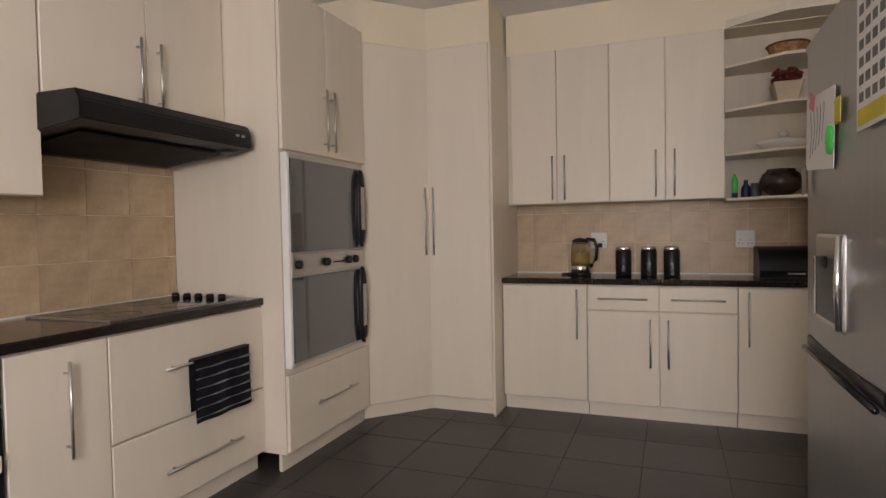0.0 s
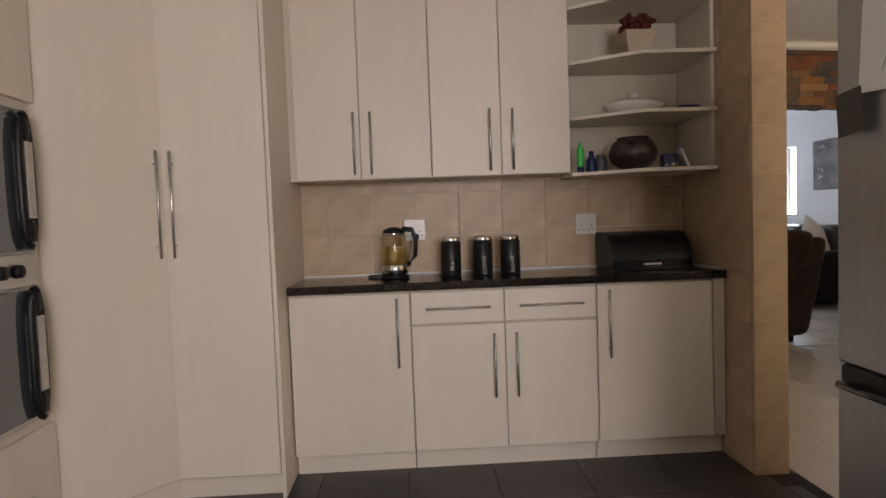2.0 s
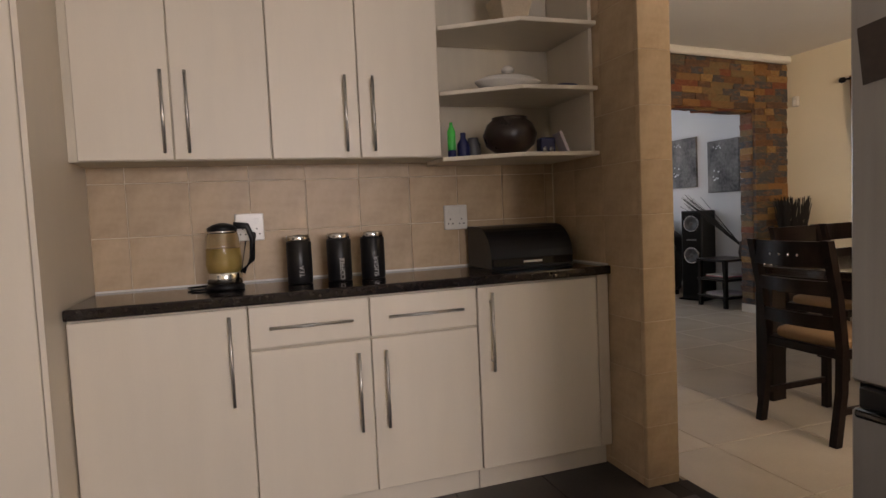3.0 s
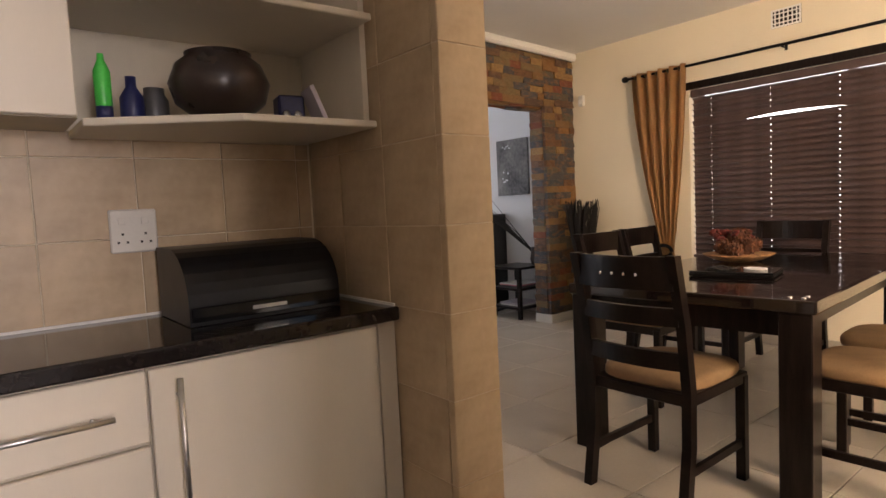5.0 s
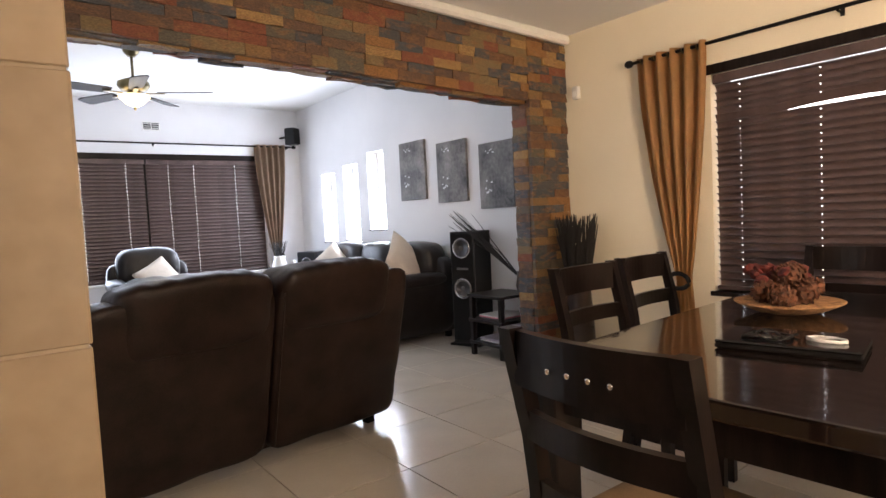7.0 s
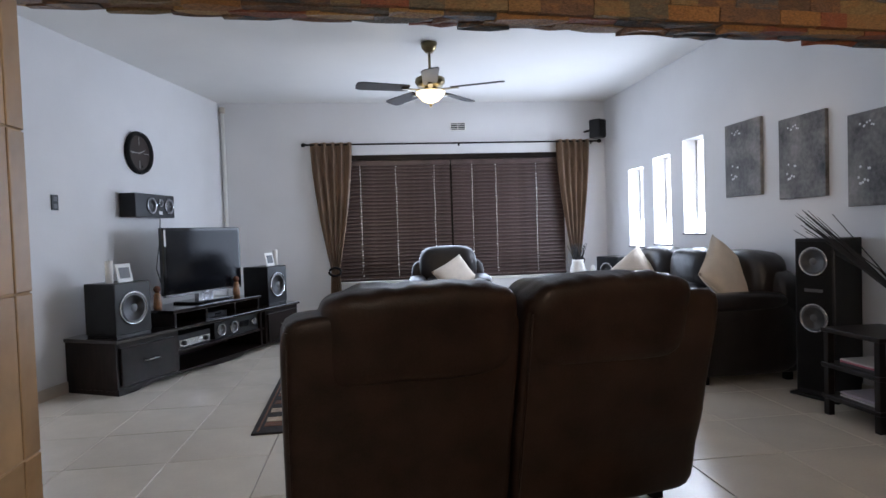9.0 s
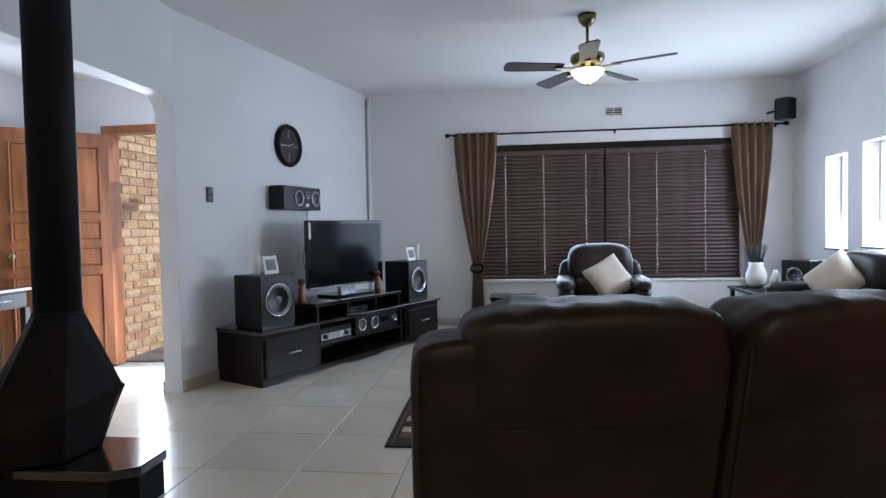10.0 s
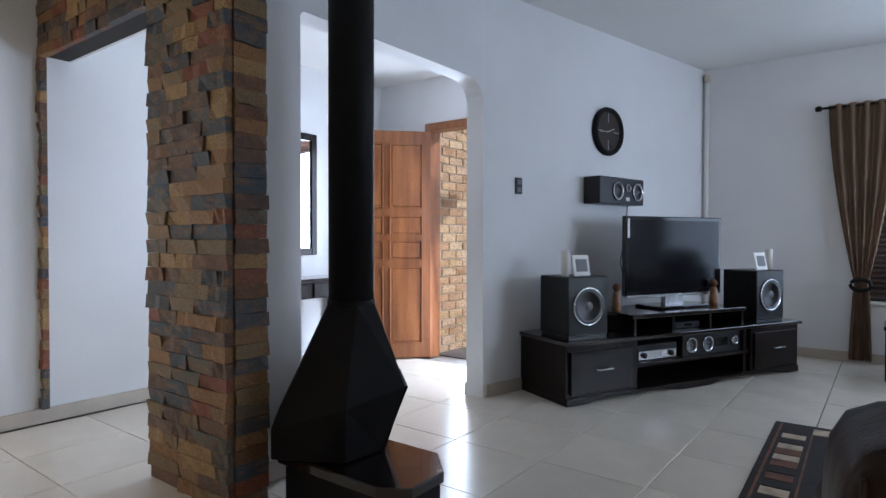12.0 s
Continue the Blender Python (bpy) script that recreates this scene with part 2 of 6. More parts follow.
def prism(points, z0, z1, bevel=0.0):
    bm = bmesh.new()
    lo = [bm.verts.new((x, y, z0)) for x, y in points]
    f = bm.faces.new(lo)
    ext = bmesh.ops.extrude_face_region(bm, geom=[f])
    for v in ext["geom"]:
        if isinstance(v, bmesh.types.BMVert):
            v.co.z = z1
    bmesh.ops.recalc_face_normals(bm, faces=bm.faces[:])
    if bevel:
        bmesh.ops.bevel(bm, geom=bm.edges[:], offset=bevel, segments=1, affect="EDGES")
    return bm


def lathe(profile, n=24, m=None):
    bm = bmesh.new()
    rings = []
    for r, z in profile:
        rings.append([bm.verts.new((max(r, 1e-4) * math.cos(2 * math.pi * k / n), max(r, 1e-4) * math.sin(2 * math.pi * k / n), z)) for k in range(n)])
    for a, b in zip(rings, rings[1:]):
        for k in range(n):
            bm.faces.new((a[k], a[(k + 1) % n], b[(k + 1) % n], b[k]))
    bm.faces.new(rings[0][::-1])
    bm.faces.new(rings[-1])
    if m is not None:
        bmesh.ops.transform(bm, matrix=m, verts=bm.verts)
    return bm


def tube(points, r, n=8, closed=False):
    bm = bmesh.new()
    pts = [Vector(p) for p in points]
    rings = []
    for k, p in enumerate(pts):
        a = pts[k - 1] if (k or closed) else p
        b = pts[(k + 1) % len(pts)] if (k < len(pts) - 1 or closed) else p
        d = (b - a).normalized()
        side = d.cross(Vector((0, 0, 1)) if abs(d.z) < .9 else Vector((1, 0, 0))).normalized()
        up = side.cross(d)
        rr = r[k] if isinstance(r, (list, tuple)) else r
        rings.append([bm.verts.new(p + rr * (math.cos(2 * math.pi * j / n) * side + math.sin(2 * math.pi * j / n) * up)) for j in range(n)])
    pairs = list(zip(rings, rings[1:])) + ([(rings[-1], rings[0])] if closed else [])
    for a, b in pairs:
        for j in range(n):
            bm.faces.new((a[j], a[(j + 1) % n], b[(j + 1) % n], b[j]))
    if not closed:
        bm.faces.new(rings[0][::-1])
        bm.faces.new(rings[-1])
    bmesh.ops.recalc_face_normals(bm, faces=bm.faces[:])
    return bm


def join(*bms):
    out = bmesh.new()
    for b in bms:
        me = bpy.data.meshes.new("tmp")
        b.to_mesh(me)
        b.free()
        out.from_mesh(me)
        bpy.data.meshes.remove(me)
    return out


def moved(bm, m):
    bmesh.ops.transform(bm, matrix=m, verts=bm.verts)
    return bm


def puff(x0, y0, z0, x1, y1, z1, power=3.2, n=10, wrinkle=0.0, seed=0):
    """A padded block: a cube rounded like an upholstered cushion."""
    bm = bmesh.new()
    bmesh.ops.create_cube(bm, size=2)
    bmesh.ops.subdivide_edges(bm, edges=bm.edges[:], cuts=n, use_grid_fill=True)
    c, h = Vector(((x0 + x1) / 2, (y0 + y1) / 2, (z0 + z1) / 2)), Vector(((x1 - x0) / 2, (y1 - y0) / 2, (z1 - z0) / 2))
    for v in bm.verts:
        s = (abs(v.co.x) ** power + abs(v.co.y) ** power + abs(v.co.z) ** power) ** (1 / power)
        p = v.co / s
        w = 1 + wrinkle * noise.noise(Vector((p.x * 3 + seed, p.y * 3, p.z * 3)))
        v.co = Vector((c.x + p.x * h.x * w, c.y + p.y * h.y * w, c.z + p.z * h.z * w))
    return bm


def bar_handle(parent, x, y, z, length, axis, out, r=.006, label="brushed steel bar handle"):
    """A bar on two short posts; out: the way it stands off the front."""
    o = Vector(out)
    d = {"x": Vector((1, 0, 0)), "y": Vector((0, 1, 0)), "z": Vector((0, 0, 1))}[axis] if isinstance(axis, str) else Vector(axis)
    c = Vector((x, y, z))
    a, b = c - d * length / 2 + o * .03, c + d * length / 2 + o * .03
    ends = [c - d * length * .38, c + d * length * .38]
    bm = join(tube([a, b], r, 10), *(tube([e, e + o * .03], r * .7, 6) for e in ends))
    return part("handle", bm, M_steel, parent, label, True)

# ---------------- structure ----------------
KX0, KX1, KY1 = -2.32, 1.215, 4.31          # kitchen: west wall, stub's west face, north wall
SX1, SY0, WY1 = 1.37, 3.62, 4.60            # stub's east face and south end, back of the north wall
STY0, STY1 = 6.24, 6.43                     # stone wall, front and back
EX, NY, LX = 5.0, 11.4, -.68                # east wall, lounge north wall, lounge west wall
HK, HD, HL, HH = 2.72, 2.56, 2.85, 2.60     # ceilings: kitchen, dining, lounge, hall
HW = -2.48                                  # west wall of passage and hall

structure("wall_kitchen_west", box((KX0 - .15, -2, 0, KX0, WY1, HK)), M_cream)
structure("wall_kitchen_north", box((KX0, KY1, 0, KX1, WY1, HK)), M_cream)
structure("wall_kitchen_stub", box((KX1 + .0025, SY0 + .0025, 0, SX1 - .0025, WY1 - .003, HK)), M_grout)
# Unseen wall; its opening is made up for the added kitchen fill.
structure("wall_kitchen_south", box((-2.47, -2.15, 0, -.3, -2, HK), (1.14, -2.15, 0, 1.5, -2, HK), (-.3, -2.15, 0, 1.14, -2, 1.0), (-.3, -2.15, 2.18, 1.14, -2, HK)), M_cream)
structure("wall_kitchen_east", box((SX1, -2, 0, SX1 + .15, 2.35, HK), (SX1 - .145, 2.36, 2.12, SX1, SY0, HK), (SX1 - .145, 2.2, 0, SX1, 2.36, HK)), M_cream)
# Unseen wall with a made-up opening for the added dining fill.
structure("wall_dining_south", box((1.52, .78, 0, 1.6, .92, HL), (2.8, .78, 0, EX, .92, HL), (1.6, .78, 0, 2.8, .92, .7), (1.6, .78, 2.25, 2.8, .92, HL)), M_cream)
DW = (2.85, 5.06, .63, 2.02)                # dining window y0 y1 z0 z1
SL = [(10.30, 10.69, .92, 1.85), (9.67, 10.05, .955, 1.915), (9.04, 9.415, 1.075, 2.015)]
structure("wall_east_dining", box((EX, .78, 0, EX + .2, DW[0], HL), (EX, DW[1], 0, EX + .2, STY1, HL), (EX, DW[0], 0, EX + .2, DW[1], DW[2]), (EX, DW[0], DW[3], EX + .2, DW[1], HL)), M_cream)
east = [(EX, STY1, 0, EX + .2, SL[2][0], HL), (EX, SL[2][1], 0, EX + .2, SL[1][0], HL), (EX, SL[1][1], 0, EX + .2, SL[0][0], HL), (EX, SL[0][1], 0, EX + .2, NY + .15, HL)]
for y0, y1, z0, z1 in SL:
    east += [(EX, y0, 0, EX + .2, y1, z0), (EX, y0, z1, EX + .2, y1, HL)]
structure("wall_east_lounge", box(*east), M_white)
LW = (1.40, 4.44, .56, 2.12)                # lounge window x0 x1 z0 z1
structure("wall_lounge_north", box((-.3, NY, 0, LW[0], NY + .15, HL), (LW[1], NY, 0, EX, NY + .15, HL), (LW[0], NY, 0, LW[1], NY + .15, LW[2]), (LW[0], NY, LW[3], LW[1], NY + .15, HL)), M_white)

# lounge west wall with its round-cornered opening
A0, A1, AZ, AR = 6.73, 8.32, 2.20, .16
def arch_wall():
    outer = [(STY1, 0), (A0, 0)]
    for k in range(7):
        a = math.pi - k * math.pi / 12
        outer.append((A0 + .03 + .03 * math.cos(a), AZ - .03 + .03 * math.sin(a)))
    for k in range(9):
        a = math.pi / 2 - k * math.pi / 16
        outer.append((A1 - AR + AR * math.cos(a), AZ - AR + AR * math.sin(a)))
    outer += [(A1, 0), (A1 + .06, 0), (A1 + .06, HL), (STY1, HL)]
    bm = bmesh.new()
    a = [bm.verts.new((LX, y, z)) for y, z in outer]
    b = [bm.verts.new((LX - .14, y, z)) for y, z in outer]
    n = len(outer)
    bm.faces.new(a), bm.faces.new(b[::-1])
    for k in range(n):
        bm.faces.new((a[k], a[(k + 1) % n], b[(k + 1) % n], b[k]))
    bmesh.ops.recalc_face_normals(bm, faces=bm.faces[:])
    bmesh.ops.triangulate(bm, faces=[f for f in bm.faces if len(f.verts) > 4])
    return bm
structure("wall_lounge_west", arch_wall(), M_white)
D0, D1 = Vector((-.68, A1 + .02, 0)), Vector((.02, NY, 0))     # the slanting wall's foot
DD = (D1 - D0).normalized()
DN = Vector((DD.y, -DD.x, 0))                # its normal, into the lounge
def on_wall(s, z, off=0.0):
    p = D0 + DD * s + DN * off
    return Vector((p.x, p.y, z))
MW = Matrix(((DD.x, -DN.x, 0, D0.x), (DD.y, -DN.y, 0, D0.y), (0, 0, 1, 0), (0, 0, 0, 1)))  # x along the wall, -y into the room
structure("wall_lounge_slanting", moved(box((.0, 0, 0, (D1 - D0).length + .1, .15, HL)), MW), M_white)
structure("wall_hall_north", box((HW, 9.2, 0, -1.90, 9.35, HL), (-.94, 9.2, 0, -.64, 9.35, HL), (-1.90, 9.2, 2.18, -.94, 9.35, HL)), M_white)
# The opening at y 4.75 to 5.65 is added for the passage fill.
structure("wall_hall_west", box((HW - .15, WY1, 0, HW, 4.75, HL), (HW - .15, 4.75, 2.08, HW, 5.65, HL), (HW - .15, 5.65, 0, HW, 9.35, HL)), M_white)
structure("wall_stone_core", box((4.60, STY0 + .03, 0, EX, STY1 - .02, HL), (-.56, STY0 + .03, 2.5, 4.60, STY1 - .02, HL), (-1.14, STY0 + .03, 0, -.56, STY1 - .02, HL), (HW, STY0 + .03, 2.20, -1.14, STY1 - .02, HL)), M_stoneback)
structure("wall_stone_back", box((4.60, STY1 - .018, 0, EX, STY1, HL), (-.56, STY1 - .018, 2.22, 4.60, STY1, HL), (-1.14, STY1 - .018, 0, -.56, STY1, HL), (HW, STY1 - .018, 2.2, -1.14, STY1, HL)), M_white)

LSH = Matrix(((1, 0, 0, 0), (0, 1, 0, 0), (-.036, 0, 1, .165), (0, 0, 0, 1)))   # the lintel sags towards the east
structure("wall_stone_lintel_core", moved(box((-.555, STY0 + .03, 2.05, 4.595, STY1 - .021, 2.49)), LSH), M_stoneback)
DSH = Matrix(((1, 0, 0, 0), (0, 1, 0, 0), (-.036, 0, 1, .18), (0, 0, 0, 1)))    # the dining ceiling falls the same way
structure("ceiling_kitchen", box((KX0 - .15, -2.15, HK, SX1 + .15, WY1, HK + .1)), M_ceil)
structure("ceiling_dining", moved(box((SX1, .78, HD, EX, STY0 + .02, HD + .1), (HW, WY1, HD, SX1, STY0 + .02, HD + .1)), DSH), M_ceil)
structure("ceiling_lounge", box((LX - .14, STY1, HL, EX + .2, NY + .15, HL + .1)), M_ceil)
structure("ceiling_hall", box((HW, STY1, HH, LX - .14, 9.2, HH + .1)), M_ceil)
# Unseen cover over the ceilings, split so the sun reaches the porch bricks.
structure("roof_slab", box((-2.7, -2.2, 3.0, 5.3, 9.36, 3.1), (-.5, 9.36, 3.0, 5.3, 11.6, 3.1)), M_ceil)
def cornice(name, boxes):
    structure(name, moved(box(*boxes, bevel=.018), DSH), M_plaster)
cornice("cornice_dining", [(HW + .003, STY0 - .07, HD - .075, EX - .003, STY0 - .002, HD - .003)])
structure("bulkhead_kitchen", box((-.853, 4.06, 2.44, KX1 - .003, KY1, HK), (KX0 + .003, .5, 2.5, -1.98, 2.46, HK)), M_cream)
structure("floor_slab", box((-2.65, -2.2, -.12, 5.2, 11.6, -.012)), M_fgrout)
structure("floor_kitchen_bed", box((KX0, -2, -.011, SX1 + .02, KY1, -.004)), M_kgrout)
structure("ground", box((-60, -60, -.3, 60, 60, -.14)), M_ground)
structure("porch_floor", box((-2.6, 9.36, -.13, 3, 13, -.03)), M_mortar)
structure("porch_roof", box((-2.4, 9.36, 2.42, -.72, 9.8, 2.52)), M_soffit)

# skirtings
structure("baseboard_lounge", join(moved(box((.02, -.014, 0, (D1 - D0).length - .02, -.001, .09), bevel=.003), MW), box((.05, NY - .014, 0, EX, NY - .001, .09), (LX + .001, STY1 + .02, 0, LX + .013, A0 - .002, .09), (EX - .014, STY1 + .01, 0, EX - .001, NY - .02, .09), bevel=.003)), M_skirt)
structure("baseboard_hall", box((HW + .001, 5.66, 0, HW + .013, 9.19, .09), (LX - .16, A1 + .002, 0, LX + .012, A1 + .05, .09), bevel=.003), M_skirt)
structure("baseboard_dining", box((EX - .014, .95, 0, EX - .001, STY0 - .01, .09), bevel=.003), M_skirt)
structure("baseboard_stone", box((4.57, STY0 - .016, 0, EX - .016, STY0 + .02, .085), (4.568, STY0 - .01, 0, 4.60, STY1, .085), bevel=.003), M_white_cer)

# ---------------- windows ----------------
def slat_blind(along, a0, a1, z0, z1, pos, side, cords, name, label, tilt=60, pitch=.0455, open_slat=None):
    """A slatted blind; the slats part at the ladder cords, where light shows."""
    M = Matrix.Translation((pos, 0, 0)) @ Matrix(((0, -side, 0, 0), (1, 0, 0, 0), (0, 0, 1, 0), (0, 0, 0, 1))) if along == "y" else Matrix.Translation((0, pos, 0)) @ Matrix.Diagonal((1, side, 1, 1))
    b = thing(name, M, label, "blind")
    part("headrail", box((a0, -.03, z1 - .06, a1, .03, z1), bevel=.004), M_blind, b, "dark wooden headrail")
    part("bottom_rail", box((a0, -.022, z0, a1, .022, z0 + .025), bevel=.004), M_blind, b)
    cuts = sorted(cords)
    spans, last = [], a0 + .004
    for c in cuts:
        spans.append((last, c - .0045))
        last = c + .0045
    spans.append((last, a1 - .004))
    bm = box(*[(s0, -.004, -.0013, s1, .004, .0013) for s0, s1 in spans], (a0 + .004, -.028, -.0013, a1 - .004, -.004, .0013), (a0 + .004, .004, -.0013, a1 - .004, .028, .0013))
    bmesh.ops.subdivide_edges(bm, edges=[e for e in bm.edges if abs(e.verts[0].co.y - e.verts[1].co.y) > .005], cuts=2)
    for v in bm.verts:
        v.co.z += .014 * (1 - (v.co.y / .028) ** 2)
    moved(bm, Matrix.Rotation(radians(tilt), 4, "X"))
    first = None
    z, k = z0 + .05, 0
    while z < z1 - .048:
        if first is None:
            first = part("slat", bm, M_blind, b)
            s = first
        else:
            s = new("slat", first.data)
            s.parent = b
        s.location = (0, 0, z)
        if open_slat and abs(z - open_slat[2]) < pitch * .5:
            mid, half = (open_slat[0] + open_slat[1]) / 2, (open_slat[1] - open_slat[0]) / 2
            bent = box((a0 + .004, -.0255, -.0013, a1 - .004, .0255, .0013))
            bmesh.ops.subdivide_edges(bent, edges=[e for e in bent.edges if abs(e.verts[0].co.x - e.verts[1].co.x) > .5], cuts=60)
            moved(bent, Matrix.Rotation(radians(tilt), 4, "X"))
            for v in bent.verts:
                v.co.z += .024 * max(0, 1 - ((v.co.x - mid) / half) ** 2)
            me = bpy.data.meshes.new("slat")
            bent.to_mesh(me)
            bent.free()
            me.materials.append(M_blind)
            s.data = me
        z += pitch
        k += 1
    for c in cuts:
        part("cord", box((c + .008, -.028, z0 + .02, c + .010, -.026, z1 - .05)), M_cord, b, "pale ladder cord")
    return b


def window_frame(name, label, along, a0, a1, z0, z1, pos, mullions, glow_pos):
    w = tagged(new(name), label, "window", "", "structure")
    def bx(p0, p1, q0, q1, d0, d1):
        return (min(d0, d1), p0, q0, max(d0, d1), p1, q1) if along == "y" else (p0, min(d0, d1), q0, p1, max(d0, d1), q1)
    fr = [bx(a0, a1, z0, z0 + .05, pos, pos + .05), bx(a0, a1, z1 - .05, z1, pos, pos + .05), bx(a0, a0 + .05, z0 + .05, z1 - .05, pos, pos + .05), bx(a1 - .05, a1, z0 + .05, z1 - .05, pos, pos + .05)]
    fr += [bx(m - .025, m + .025, z0 + .05, z1 - .05, pos, pos + .05) for m in mullions]
    part("window_frame", box(*fr, bevel=.004), M_espresso, w, "dark window frame")
    edges = [a0 + .05, *mullions, a1 - .05]
    for e0, e1 in zip(edges, edges[1:]):
        g = part("pane", box(bx(e0, e1, z0 + .05, z1 - .05, pos + .022, pos + .028)), M_pane, w)
        g.visible_shadow = False
    return w
M_pane = glass("window_glass")
window_frame("window_1", "dark-framed dining window behind a slatted blind", "y", *DW, EX + .12, [3.95], 0)
window_frame("window_2", "dark-framed wide lounge window behind slatted blinds", "x", *LW, NY + .08, [2.9], 0)
structure("window_reveal_dining", box((EX - .02, DW[0] - .02, DW[2] - .03, EX + .12, DW[1] + .02, DW[2])), M_espresso)
structure("window_sill_lounge", box((LW[0] - .02, NY - .03, LW[2] - .03, LW[1] + .02, NY + .08, LW[2]), bevel=.004), M_plaster)
structure("trim_dining_window", box((EX - .018, DW[0] - .05, DW[3] - .01, EX - .001, DW[1] + .05, DW[3] + .05), bevel=.003), M_espresso)
structure("trim_lounge_window", box((LW[0] - .05, NY - .018, LW[3] - .01, LW[1] + .05, NY - .001, LW[3] + .06), bevel=.003), M_espresso)
slat_blind("y", DW[0] + .01, DW[1] - .01, DW[2] + .01, DW[3] - .012, EX + .035, 1, [3.05, 3.55, 4.0, 4.45, 4.9], "venetian_blind", "closed dark brown wooden venetian blind in the dining window", open_slat=(3.92, 4.68, 1.735))
slat_blind("x", LW[0] + .01, 2.89, LW[2] + .01, LW[3] - .012, NY + .035, -1, [1.72, 2.18, 2.68], "venetian_blind", "closed dark brown wooden venetian blind in the lounge window")
slat_blind("x", 2.91, LW[1] - .01, LW[2] + .01, LW[3] - .012, NY + .035, -1, [3.18, 3.5, 4.05], "venetian_blind", "closed dark brown wooden venetian blind in the lounge window")
for k, (y0, y1, z0, z1) in enumerate(SL):
    w = tagged(new("window_%d" % (k + 3)), "tall narrow bright window slit", "window", "", "structure")
    part("pane", box((EX + .14, y0, z0, EX + .146, y1, z1)), M_pane, w).visible_shadow = False
    part("window_sill", box((EX - .012, y0 - .01, z0 - .014, EX + .14, y1 + .01, z0 - .001), bevel=.003), M_espresso, w, "dark sill")
    part("window_frame", box((EX + .147, y0, z0, EX + .165, y0 + .02, z1), (EX + .147, y1 - .02, z0, EX + .165, y1, z1)), M_plaster, w)
structure("backdrop", box((7.5, -3, -1, 7.6, 16, 4.5), (-.6, 14.0, -1, 7.5, 14.1, 2.7)), M_skyglow, "bright overcast daylight outside")

# ---------------- curtains ----------------
def curtain(name, m, width_top, z_top, z_bot, tie_z, tie_w, shift, material, label, folds=5):
    c = thing(name, m, label, "curtain", "tied-back curtains")
    bm = bmesh.new()
    nx, nz = folds * 8, 40
    grid = []
    for j in range(nz + 1):
        f = j / nz
        z = z_top + (z_bot - z_top) * f
        ft = (z_top - z) / (z_top - tie_z)
        if ft <= 1:
            w = tie_w + (width_top - tie_w) * (1 - ft ** 1.6)
            cx = shift * ft ** 1.8
        else:
            g = min(1, (ft - 1) / .9)
            w = tie_w + (width_top * .42 - tie_w) * g ** .6
            cx = shift
        row = []
        for i in range(nx + 1):
            u = i / nx
            amp = .035 * (.5 + .5 * w / width_top)
            row.append(bm.verts.new((cx + (u - .5) * w, -.05 + amp * math.sin(u * folds * 2 * math.pi) + .006 * noise.noise(Vector((u * 9, z * 4, 1))), z)))
        grid.append(row)
    for j in range(nz):
        for i in range(nx):
            bm.faces.new((grid[j][i], grid[j][i + 1], grid[j + 1][i + 1], grid[j + 1][i]))
    bmesh.ops.solidify(bm, geom=bm.faces[:], thickness=.003)
    part("fabric", bm, material, c, "", True)
    ring = [(shift + .075 * math.cos(a), -.125, tie_z + .05 * math.sin(a)) for a in [k * math.pi / 8 for k in range(16)]]
    part("tieback", tube(ring, .015, 8, True), M_blackmatt, c, "dark oval tieback ring", True)
    for i in range(folds * 2 - 1):
        part("eyelet", tube([(-width_top / 2 + width_top * (i + .75) / (folds * 2) , -.05, z_top - .03), (-width_top / 2 + width_top * (i + .75) / (folds * 2) + .004, -.05, z_top - .03)], .02, 10), M_brass, c)
    return c


def rod(name, m, length, brackets, label):
    r = thing(name, m, label, "curtain rod")
    part("pole", tube([(0, 0, 0), (length, 0, 0)], .011, 10), M_blackmatt, r, "", True)
    for x, s in ((0, -1), (length, 1)):
        part("finial", moved(lathe([(.012, 0), (.024, .012), (.026, .04), (.016, .055)], 14), Matrix.Translation((x, 0, 0)) @ Matrix.Rotation(s * math.pi / 2, 4, "Y")), M_blackmatt, r, "", True)
    for x in brackets:
        part("bracket", join(tube([(x, 0, -.012), (x, .075, -.012)], .006), tube([(x, .077, -.03), (x, .077, .012)], .011)), M_blackmatt, r)
    return r
RE = pose(EX, 0, 0, 0, 0, -90)              # x runs south along the east wall, -y into the room
rod("curtain_rod", RE @ pose(-5.57, -.08, 2.19), 3.2, [.15, 1.25, 2.4, 3.05], "black metal curtain rod over the dining window")
curtain("curtain", RE @ pose(-5.285, -.03, 0), .50, 2.215, .03, .70, .11, .06, M_curtain, "tan satin curtain tied back beside the dining window")
rod("curtain_rod", pose(1.06, NY - .08, 2.31), 3.80, [.06, 1.95, 3.74], "black metal curtain rod over the lounge window")
curtain("curtain", pose(1.37, NY - .03, 0), .52, 2.335, .03, .71, .1, .0, M_curtain2, "tan satin curtain tied back beside the lounge window")
curtain("curtain", pose(4.52, NY - .03, 0), .46, 2.335, .03, .73, .1, .02, M_curtain2, "tan satin curtain tied back beside the lounge window")


# ---------------- kitchen ----------------
def door_panel(parent, m, w, h, hx=None, hz=0.0, hl=.3, horizontal=False, name="door"):
    """A flat foil front, x along it, -y outward, with a bar handle."""
    d = part(name, moved(box((.002, -.02, .002, w - .002, 0, h - .002), bevel=.003), m), M_cab, parent)
    if hx is not None:
        c = m @ Vector((hx, -.02, hz))
        ax = (m.to_3x3() @ Vector((1, 0, 0))) if horizontal else Vector((0, 0, 1))
        bar_handle(d, c.x, c.y, c.z, hl, ax, m.to_3x3() @ Vector((0, -1, 0)))
    return d


